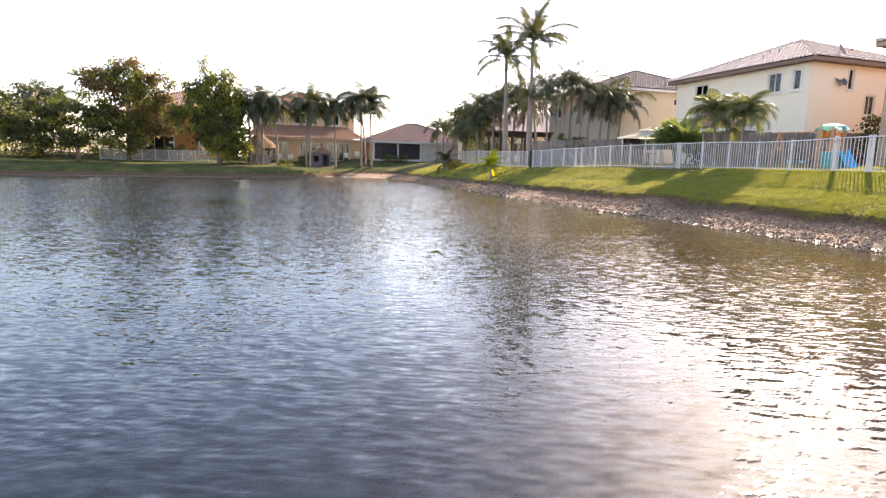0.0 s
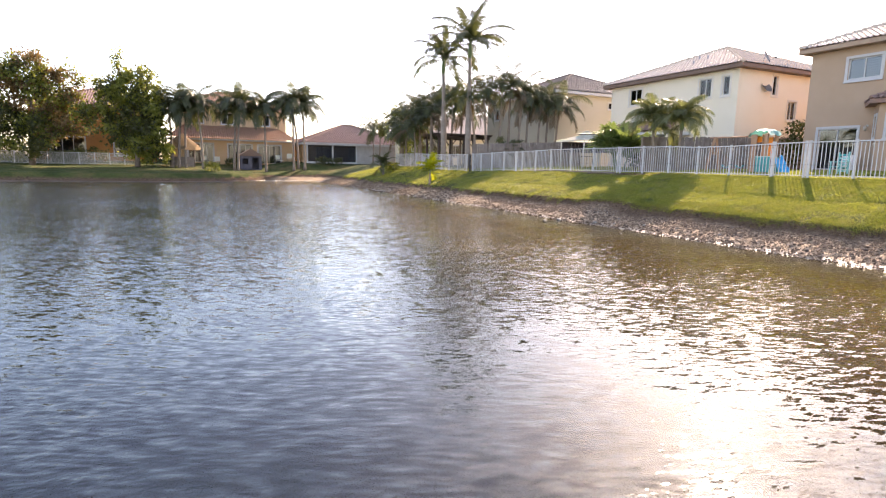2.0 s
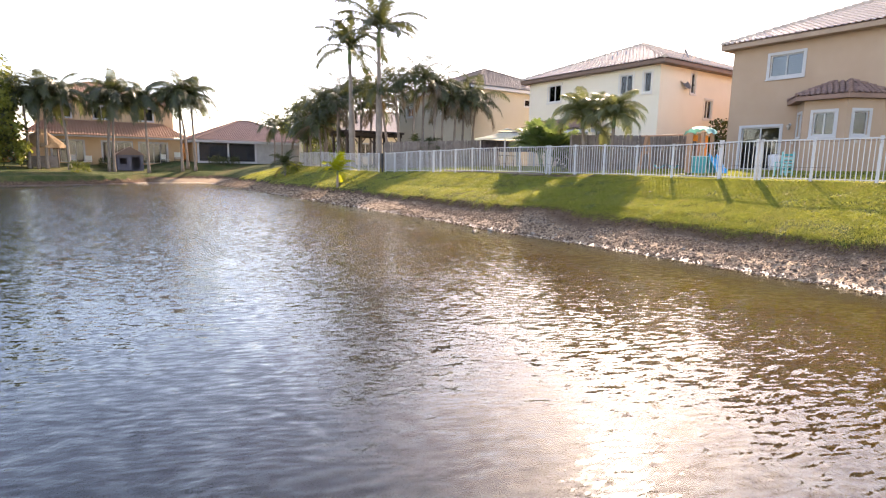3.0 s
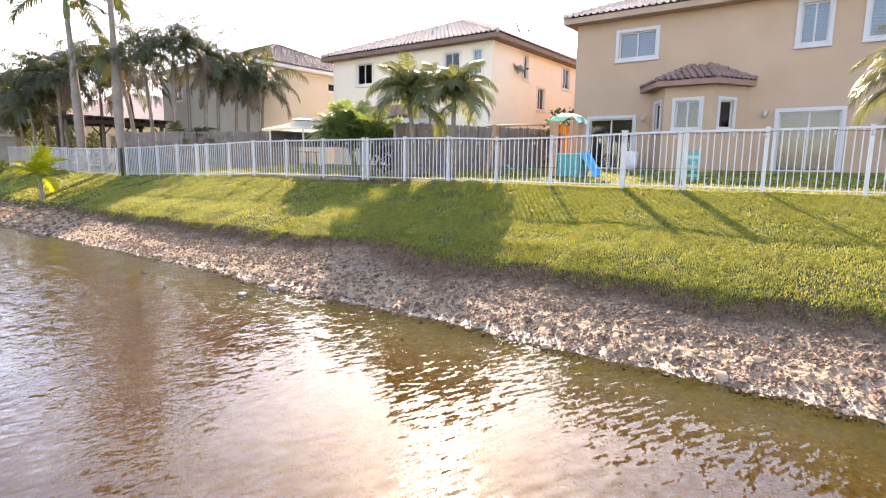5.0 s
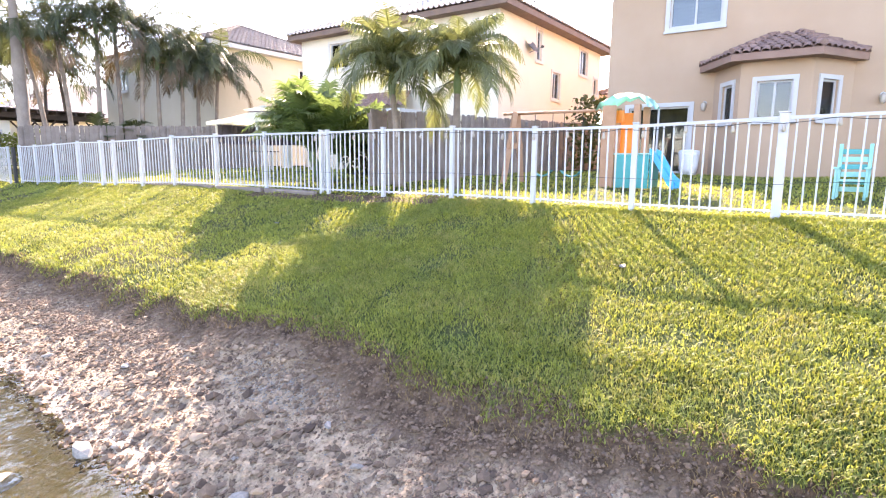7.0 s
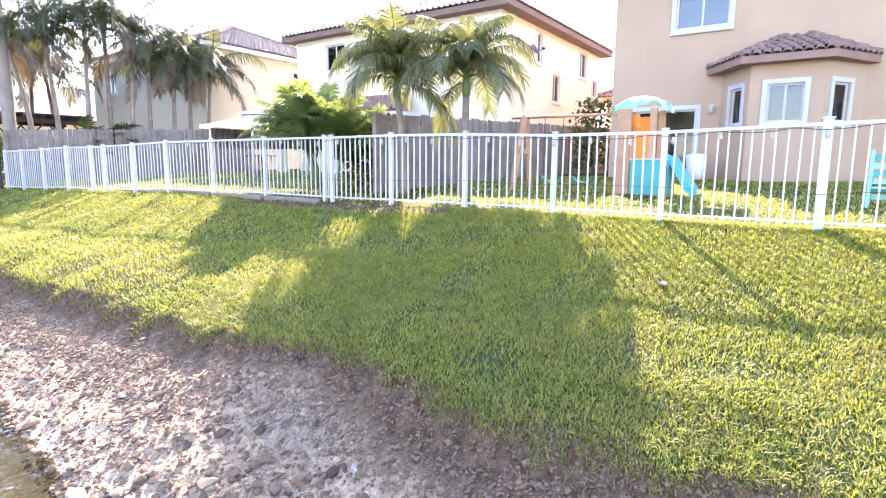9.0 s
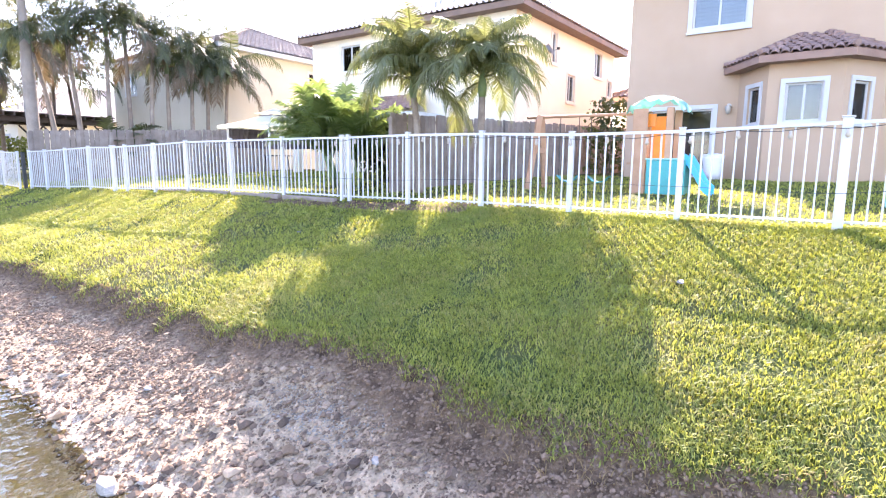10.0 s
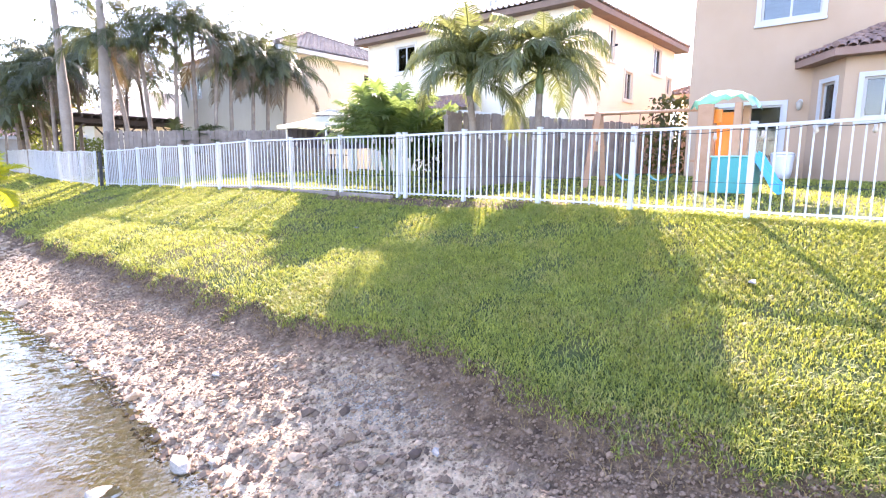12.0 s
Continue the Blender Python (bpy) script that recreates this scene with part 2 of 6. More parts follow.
    bare = mathn(nt, "ADD", dug.outputs["Fac"], mathn(nt, "MULTIPLY", mathn(nt, "SUBTRACT", n2, 0.5), 0.5))
    col = mix_rgb(nt, step(bare, -0.34, -0.1), col, soil)
    col = mix_rgb(nt, step(inland, 0.06, 0.14), col, grass)
    links.new(col, bsdf.inputs["Base Color"])
    wet = mathn(nt, "MULTIPLY", step(wob, -0.16, -0.1), step(wob, 0.03, -0.02))
    rough = nodes.new("ShaderNodeMapRange")
    rough.inputs["To Min"].default_value, rough.inputs["To Max"].default_value = 0.9, 0.3
    links.new(wet, rough.inputs["Value"])
    links.new(rough.outputs[0], bsdf.inputs["Roughness"])
    spec = nodes.new("ShaderNodeMapRange")
    spec.inputs["To Min"].default_value, spec.inputs["To Max"].default_value = 0.12, 0.6
    links.new(wet, spec.inputs["Value"])
    links.new(spec.outputs[0], bsdf.inputs["Specular IOR Level"])
    crumb = None
    for sc, amp in ((16.0, 1.0), (38.0, 0.45)):
        vo = nodes.new("ShaderNodeTexVoronoi")
        vo.inputs["Scale"].default_value = sc
        links.new(pos, vo.inputs["Vector"])
        t = mathn(nt, "MULTIPLY", mathn(nt, "SUBTRACT", 1.0, vo.outputs["Distance"]), amp)
        crumb = t if crumb is None else mathn(nt, "ADD", crumb, t)
    bump(nt, bsdf, mathn(nt, "ADD", mathn(nt, "ADD", n2, mathn(nt, "MULTIPLY", n3, 0.6)), crumb), 1.0, 0.045)
    return m


M_WATER = water_mat()
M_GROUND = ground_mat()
M_STUCCO_TAN = surface("tan_stucco", (0.43, 0.295, 0.19), (0.495, 0.352, 0.236), 0.8, 70, 0.9, 0.003)
M_STUCCO_CREAM = surface("cream_stucco", (0.765, 0.668, 0.495), (0.82, 0.725, 0.56), 0.8, 70, 0.9, 0.003)
M_STUCCO_PALE = surface("pale_stucco_surround", (0.66, 0.6, 0.5), (0.74, 0.68, 0.58), 2, 60, 0.9, 0.003)
M_STUCCO_OLIVE = surface("beige_stucco", (0.44, 0.395, 0.3), (0.51, 0.46, 0.36), 0.8, 70, 0.9, 0.003)
M_STUCCO_ORANGE = surface("orange_stucco", (0.42, 0.165, 0.045), (0.5, 0.22, 0.07), 0.8, 70, 0.9, 0.003)
M_STUCCO_PEACH = surface("peach_stucco", (0.56, 0.36, 0.19), (0.64, 0.44, 0.25), 0.8, 70, 0.9, 0.003)
M_TRIM = surface("white_trim", (0.48, 0.47, 0.445), (0.56, 0.55, 0.525), 2, 50, 0.6, 0.001)
M_FENCE = surface("white_painted_aluminium", (0.47, 0.468, 0.45), (0.55, 0.545, 0.525), 4, 60, 0.4, 0.0005)
M_FASCIA = surface("brown_fascia", (0.16, 0.1, 0.07), (0.24, 0.15, 0.1), 2, 40, 0.7, 0.002)
M_FASCIA_BAY = surface("reddish_brown_fascia", (0.24, 0.14, 0.1), (0.32, 0.2, 0.145), 2, 40, 0.8, 0.002)
M_FASCIA_TAN = surface("tan_fascia", (0.36, 0.24, 0.16), (0.44, 0.31, 0.21), 2, 40, 0.8, 0.002)
M_TILE_BROWN = surface("brown_roof_tile", (0.17, 0.1, 0.08), (0.33, 0.21, 0.16), 5, 30, 0.75, 0.004, stain=(0.1, 0.07, 0.06))
M_TILE_GREY = surface("grey_brown_roof_tile", (0.16, 0.12, 0.095), (0.29, 0.23, 0.185), 5, 30, 0.75, 0.004, stain=(0.1, 0.08, 0.065))
M_TILE_PINK = surface("pale_roof_tile", (0.5, 0.4, 0.31), (0.66, 0.54, 0.43), 4, 30, 0.56, 0.004)
M_TILE_ORANGE = surface("orange_roof_tile", (0.24, 0.125, 0.065), (0.36, 0.2, 0.11), 4, 30, 0.75, 0.004)
M_GLASS = glass_mat("window_glass", (0.62, 0.66, 0.68))
M_SCREEN = screen_mat()
M_DARK = surface("painted_room_shade", (0.11, 0.1, 0.09), (0.17, 0.15, 0.14), 2, 20, 0.9)
M_BLIND = surface("grey_blind", (0.58, 0.6, 0.62), (0.68, 0.7, 0.72), 3, 40, 0.8, 0.001)
M_WOOD_GREY = surface("weathered_fence_board", (0.17, 0.13, 0.1), (0.33, 0.27, 0.22), 3, 60, 0.85, 0.003, stain=(0.1, 0.075, 0.06))
M_WOOD_ORANGE = surface("stained_cedar", (0.36, 0.2, 0.11), (0.5, 0.3, 0.18), 4, 60, 0.7, 0.002)
M_WOOD_DARK = surface("dark_pergola_timber", (0.045, 0.03, 0.022), (0.09, 0.06, 0.045), 4, 50, 0.7, 0.002)
M_TEAL = surface("teal_plastic", (0.015, 0.26, 0.25), (0.025, 0.34, 0.33), 3, 40, 0.35, 0.0005)
M_TEAL_PALE = surface("pale_teal_canvas", (0.2, 0.5, 0.46), (0.32, 0.62, 0.56), 4, 60, 0.7, 0.002)
M_BLUE = surface("blue_plastic", (0.01, 0.32, 0.6), (0.02, 0.42, 0.72), 3, 40, 0.3, 0.0005)
M_ORANGE = surface("orange_plastic", (0.75, 0.2, 0.02), (0.85, 0.3, 0.04), 3, 40, 0.35, 0.0005)
M_CANVAS = leafy("cream_canvas", (0.78, 0.76, 0.72), (0.84, 0.82, 0.79), 0.5, 0.9, 3.0)
M_CANVAS_DARK = surface("dark_canvas_trim", (0.08, 0.075, 0.09), (0.13, 0.12, 0.14), 2, 60, 0.85, 0.002)
M_METAL_DARK = surface("dark_metal", (0.03, 0.03, 0.03), (0.06, 0.06, 0.06), 4, 60, 0.5, 0.001, 0.4)
M_METAL_GREY = surface("grey_dish_metal", (0.22, 0.22, 0.22), (0.32, 0.32, 0.32), 4, 60, 0.5, 0.001)
M_TRUNK_ROYAL = surface("grey_palm_trunk", (0.2, 0.16, 0.125), (0.32, 0.265, 0.21), 2.5, 25, 0.9, 0.006, stain=(0.2, 0.17, 0.14))
M_TRUNK = surface("brown_palm_trunk", (0.16, 0.12, 0.09), (0.31, 0.25, 0.19), 4, 25, 0.9, 0.008)
M_BARK = surface("tree_bark", (0.1, 0.075, 0.055), (0.2, 0.15, 0.11), 4, 25, 0.95, 0.01)
M_CROWNSHAFT = surface("green_crownshaft", (0.1, 0.15, 0.05), (0.17, 0.22, 0.08), 3, 30, 0.5, 0.002)
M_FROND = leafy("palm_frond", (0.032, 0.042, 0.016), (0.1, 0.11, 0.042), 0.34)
# lighter copy of the frond: the sun's brightness is mixed into its green
M_FROND_BRIGHT = leafy("sun_brightened_palm_frond", (0.062, 0.08, 0.033), (0.21, 0.22, 0.09), 0.45, 0.4)
M_FROND_ARECA = leafy("areca_frond", (0.055, 0.09, 0.03), (0.18, 0.235, 0.075), 0.48, 0.35)
M_FROND_YOUNG = leafy("young_palm_frond", (0.2, 0.24, 0.01), (0.42, 0.42, 0.02), 0.5)
M_FROND_DRY = leafy("dry_palm_frond", (0.09, 0.06, 0.035), (0.2, 0.14, 0.08), 0.2, 0.8)
M_LEAF = leafy("broad_leaf", (0.035, 0.042, 0.012), (0.11, 0.115, 0.03), 0.4)
M_LEAF_LIGHT = leafy("light_leaf", (0.08, 0.1, 0.02), (0.25, 0.26, 0.05), 0.55)
M_LEAF_RUST = leafy("rusty_leaf", (0.1, 0.062, 0.022), (0.24, 0.15, 0.06), 0.4)
M_GRASS = lawn_mat()
M_GRASS_DRY = leafy("dry_blades", (0.13, 0.09, 0.04), (0.3, 0.2, 0.09), 0.25, 0.8)
M_STONE = surface("pale_limestone", (0.15, 0.13, 0.105), (0.36, 0.32, 0.265), 14, 70, 0.95, 0.012)
M_CLOD = clod_mat("dried_mud_clod", (0.07, 0.043, 0.027), (0.24, 0.16, 0.1), (0.4, 0.284, 0.18))
M_DAMP_CLOD = clod_mat("damp_mud_clod", (0.06, 0.038, 0.025), (0.16, 0.108, 0.07), (0.32, 0.228, 0.148))
M_SOIL_CLOD = surface("dark_soil_clod", (0.07, 0.044, 0.028), (0.23, 0.152, 0.096), 14, 70, 0.95, 0.006)
M_CONCRETE = surface("concrete", (0.3, 0.28, 0.25), (0.45, 0.42, 0.38), 2, 40, 0.9, 0.003)
M_THATCH = surface("straw_thatch", (0.25, 0.17, 0.09), (0.42, 0.3, 0.17), 6, 50, 0.95, 0.01)
M_WHITE_PLASTIC = surface("white_plastic", (0.7, 0.7, 0.7), (0.8, 0.8, 0.8), 3, 40, 0.5, 0.001)
M_SHELL = surface("sun_bleached_litter", (0.17, 0.16, 0.145), (0.28, 0.265, 0.245), 6, 50, 0.7, 0.002)
M_LAMP = surface("cream_lamp_glass", (0.36, 0.31, 0.24), (0.46, 0.4, 0.32), 6, 50, 0.3, 0.001)


# ---- building blocks ----
def part(name, bm, mat, parent=None, label=""):
    """Links a bmesh as one mesh object, under a thing or a part when given."""
    me = bpy.data.meshes.new(name)
    bm.to_mesh(me)
    bm.free()
    me.materials.append(mat)
    ob = new(name, me)
    if parent is not None:
        ob.parent = parent
    return tagged(ob, label) if label else ob


def thing(name, at, label, category, group="", kind=""):
    ob = new(name)
    ob.empty_display_size = 0.2
    ob.location = at
    return tagged(ob, label, category, group, kind)


def box(bm, x0, y0, z0, x1, y1, z1, bev=0.0):
    vs = [bm.verts.new((x, y, z)) for z in (z0, z1) for x, y in ((x0, y0), (x1, y0), (x1, y1), (x0, y1))]
    fs = [bm.faces.new([vs[i] for i in f]) for f in
          ((3, 2, 1, 0), (4, 5, 6, 7), (0, 1, 5, 4), (1, 2, 6, 5), (2, 3, 7, 6), (3, 0, 4, 7))]
    if bev:
        edges = list({e for f in fs for e in f.edges})
        bmesh.ops.bevel(bm, geom=edges, offset=bev, segments=1, affect="EDGES")
    return bm


def boxed(*a, **k):
    return box(bmesh.new(), *a, **k)


def tube(bm, pts, radii, seg=8, cap=True):
    """A round bar through points, with a radius at each."""
    rings = []
    for i, p in enumerate(pts):
        p = Vector(p)
        d = (Vector(pts[min(i + 1, len(pts) - 1)]) - Vector(pts[max(i - 1, 0)])).normalized()
        a = d.orthogonal() if abs(d.z) < 0.9 else Vector((1, 0, 0)) - d * d.x
        a.normalize()
        b = d.cross(a)
        r = radii[i] if isinstance(radii, (list, tuple)) else radii
        rings.append([bm.verts.new(p + (a * math.cos(t) + b * math.sin(t)) * r)
                      for t in (2 * math.pi * k / seg for k in range(seg))])
    for r0, r1 in zip(rings, rings[1:]):
        for k in range(seg):
            f = bm.faces.new((r0[k], r0[(k + 1) % seg], r1[(k + 1) % seg], r1[k]))
            f.smooth = seg > 5
    if cap:
        bm.faces.new(rings[0][::-1])
        bm.faces.new(rings[-1])
    return bm


def tubed(*a, **k):
    return tube(bmesh.new(), *a, **k)


def mesh_from(name, verts, faces, mat, parent=None, label="", smooth=False):
    me = bpy.data.meshes.new(name)
    me.from_pydata(verts, [], faces)
    me.materials.append(mat)
    if smooth:
        me.polygons.foreach_set("use_smooth", [True] * len(me.polygons))
    ob = new(name, me)
    if parent is not None:
        ob.parent = parent
    return tagged(ob, label) if label else ob


def lattice(ix, iy, seed):
    h = (ix.astype(np.int64) * 374761393 + iy.astype(np.int64) * 668265263 + seed * 974711) & 0x7FFFFFFF
    h = (h ^ (h >> 13)) * 1274126177 & 0x7FFFFFFF
    return ((h ^ (h >> 16)) & 0xFFFF) / 65535.0


def vnoise(x, y, seed=0):
    """Smooth value noise, 0 to 1."""
    x, y = np.asarray(x, float), np.asarray(y, float)
    ix, iy = np.floor(x), np.floor(y)
    fx, fy = x - ix, y - iy
    fx, fy = fx * fx * (3 - 2 * fx), fy * fy * (3 - 2 * fy)
    a, b = lattice(ix, iy, seed), lattice(ix + 1, iy, seed)
    c, d = lattice(ix, iy + 1, seed), lattice(ix + 1, iy + 1, seed)
    return (a * (1 - fx) + b * fx) * (1 - fy) + (c * (1 - fx) + d * fx) * fy


def fbm(x, y, seed=0, octaves=4):
    out, amp, tot = 0, 1.0, 0
    for o in range(octaves):
        out = out + amp * vnoise(x * 2 ** o, y * 2 ** o, seed + o)
        tot += amp
        amp *= 0.5
    return out / tot


# ---- the lie of the land ----
WATER_Z = -0.05
BANK_D = np.array([-60, -7, -3.0, -0.6, 0, 0.3, 0.9, 1.3, 1.55, 2.1, 3.3, 5.3, 8, 15.5, 20, 500])
BANK_Z = np.array([-2.2, -0.8, -0.38, -0.15, -0.06, 0.035, 0.265, 0.43, 0.60, 0.82, 1.13, 1.66, 1.8, 2.0, 2.05, 2.05])


def far_shore(x):
    """The far water's edge."""
    return np.minimum(56.5 + 0.032 * (x + 6) ** 2 * (x > -6) + 1.2 * (vnoise(x * 0.2, x * 0 + 1, 6) - 0.5), 63)


def shore_distance(x, y):
    """How far inland a place lies (below 0: in the pond)."""
    x, y = np.asarray(x, float), np.asarray(y, float)
    xs = 14.1 - 0.26 * np.exp(-((y - 19.3) / 1.3) ** 2) - 0.12 * np.clip((y - 21) / 3, 0, 1) + 0.2 * (vnoise(y * 0.35 + 7, y * 0 + 3, 5) - 0.5) + 0.18 * (vnoise(y * 1.7, y * 0, 8) - 0.5)
    ys = far_shore(x)
    a, b = x - xs, (y - ys) * 1.5
    k = 3.0
    hh = np.clip(0.5 + 0.5 * (a - b) / k, 0, 1)
    return b * (1 - hh) + a * hh + k * hh * (1 - hh) * 0.6


def turf(x, y):
    """Metres inland of the turf's broken edge (below 0: bare mud)."""
    x, y = np.asarray(x, float), np.asarray(y, float)
    wander = 0.22 * (fbm(x * 0.9, y * 0.9, 21, 3) - 0.5) + 0.24 * (vnoise(x * 2.6, y * 2.6, 23) - 0.5) + 0.15 * (vnoise(x * 7.0, y * 7.0, 25) - 0.5)
    bay = 0.42 * np.exp(-((y - 18.6) / 1.2) ** 2)
    far = np.clip((12.5 - x) / 4, 0, 1) * (y > 40)
    return (shore_distance(x, y) - 1.38 - bay + wander) * (1 - far) + (y - far_shore(x) - 0.05) * far


def soil(x, y):
    """Above about -0.2: dark dug soil instead of pale mud."""
    return turf(x, y) + 0.24 * np.exp(-((np.asarray(y) - 17.7) / 1.5) ** 2)


def ground_z(x, y, rough=True):
    d = shore_distance(x, y)
    inland = turf(x, y)
    z = np.interp(d, BANK_D, BANK_Z)
    # across the pond a lower lawn drops straight to the water
    over = (np.asarray(y) - far_shore(np.asarray(x, float)))
    wf = np.clip((12.5 - np.asarray(x)) / 4, 0, 1) * np.clip((over + 1) / 1.0, 0, 1)
    zf = np.interp(over, [-3, 0, 0.35, 3, 9, 14, 40], [-0.6, -0.06, 0.6, 0.8, 1.18, 1.6, 2.05])
    z = z * (1 - wf) + zf * wf
    # the turf ends in a small broken step
    z = z + 0.06 * np.clip(inland / 0.1, 0, 1) - 0.03 * np.clip((d - 0.4) / 0.5, 0, 1)
    if rough:
        mud = np.clip((d + 0.25) / 0.4, 0, 1) * np.clip((0.15 - inland) / 0.25, 0, 1)
        crumbs = 0.05 * (fbm(np.asarray(x) * 1.3, np.asarray(y) * 1.3, 31, 3) - 0.5) + \
            0.035 * (fbm(np.asarray(x) * 6, np.asarray(y) * 6, 41, 3) ** 2 * 1.6 - 0.4) + \
            0.03 * (vnoise(np.asarray(x) * 14, np.asarray(y) * 14, 51) - 0.5)
        lawn = 0.05 * (fbm(np.asarray(x) * 0.8, np.asarray(y) * 0.8, 61, 3) - 0.5) * np.clip((d - 1) / 1, 0, 1)
        z = z + mud * crumbs + lawn
    return z


def gz(x, y):
    return float(ground_z(np.array([x]), np.array([y]), False)[0])


def spaced(*runs):
    out = [np.array([runs[0][0]])]
    for a, b, s in runs:
        n = max(1, int(round((b - a) / s)))
        out.append(np.linspace(a, b, n + 1)[1:])
    return np.concatenate(out)


gx = spaced((-900, -100, 100), (-100, -44, 8), (-44, 0, 1.0), (0, 12.4, 0.9), (12.4, 13.6, 0.1), (13.6, 15.9, 0.036), (15.9, 16.1, 0.1), (16.1, 19.6, 0.2), (19.6, 60, 1.5), (60, 900, 90))
gy = spaced((-900, -60, 90), (-60, -10, 5), (-10, 10, 0.2), (10, 21, 0.036), (21, 26, 0.06), (26, 34, 0.12), (34, 54, 0.6), (54, 65, 0.2), (65, 72, 0.6), (72, 120, 4), (120, 900, 90))
GX, GY = np.meshgrid(gx, gy)
GZ = ground_z(GX, GY)
nx_, ny_ = len(gx), len(gy)
idx = np.arange(nx_ * ny_).reshape(ny_, nx_)
quads = np.stack([idx[:-1, :-1], idx[:-1, 1:], idx[1:, 1:], idx[1:, :-1]], -1).reshape(-1, 4)
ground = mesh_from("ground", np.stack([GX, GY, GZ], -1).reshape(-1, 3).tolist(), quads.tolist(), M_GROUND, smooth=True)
grown = ground.data.attributes.new("turf", "FLOAT", "POINT")
bare = (np.abs(GX - 19.3) < 0.35) & (GY > 17.5) & (GY < 24.5) & (fbm(GX * 1.1, GY * 1.1, 91, 3) > 0.4)
grown.data.foreach_set("value", np.where(bare, 0.0, np.clip(turf(GX, GY), -9, 0.3)).reshape(-1))
dark = ground.data.attributes.new("soil", "FLOAT", "POINT")
dark.data.foreach_set("value", np.clip(soil(GX, GY), -9, 9).reshape(-1))
tagged(ground, "grassy bank sloping to a crumbly mud shore", "ground", kind="structure")
water = mesh_from("water", [(-900, -900, WATER_Z), (16.5, -900, WATER_Z), (16.5, 75, WATER_Z), (-900, 75, WATER_Z)], [(0, 1, 2, 3)], M_WATER)
tagged(water, "rippled brown pond water mirroring the sky", "water", kind="structure")


# ---- houses ----
def slab_with_holes(bm, us, zs, holes, place):
    """One connected slab over the grid us x zs, without the cells inside holes; place(u, side, z) gives a corner."""
    us, zs = sorted(us), sorted(zs)
    solid = {}
    for i, (a, b) in enumerate(zip(us, us[1:])):
        for j, (c, d) in enumerate(zip(zs, zs[1:])):
            solid[i, j] = not any(o[0] <= a and b <= o[1] and o[2] <= c and d <= o[3] for o in holes)
    vert = {}

    def v(i, s, j):
        if (i, s, j) not in vert:
            vert[i, s, j] = bm.verts.new(place(us[i], s, zs[j]))
        return vert[i, s, j]

    for (i, j), ok in solid.items():
        if not ok:
            continue
        for s in (0, 1):
            f = [v(i, s, j), v(i + 1, s, j), v(i + 1, s, j + 1), v(i, s, j + 1)]
            bm.faces.new(f if s == 0 else f[::-1])
        for di, dj, p, q in ((-1, 0, (i, j), (i, j + 1)), (1, 0, (i + 1, j + 1), (i + 1, j)), (0, -1, (i + 1, j), (i, j)), (0, 1, (i, j + 1), (i + 1, j + 1))):
            if not solid.get((i + di, j + dj), False):
                bm.faces.new((v(p[0], 0, p[1]), v(q[0], 0, q[1]), v(q[0], 1, q[1]), v(p[0], 1, p[1])))
    bmesh.ops.recalc_face_normals(bm, faces=bm.faces[:])


def wall_y(bm, x0, x1, ya, yb, z0, z1, holes):
    """A wall in the y direction between x0 and x1, with openings (ya, yb, za, zb) cut through."""
    slab_with_holes(bm, {ya, yb, *[v for o in holes for v in o[:2]]}, {z0, z1, *[v for o in holes for v in o[2:]]}, holes,
                    lambda u, s, z: (x1 if s else x0, u, z))


def wall_x(bm, y0, y1, xa, xb, z0, z1, holes):
    slab_with_holes(bm, {xa, xb, *[v for o in holes for v in o[:2]]}, {z0, z1, *[v for o in holes for v in o[2:]]}, holes,
                    lambda u, s, z: (u, y1 if s else y0, z))


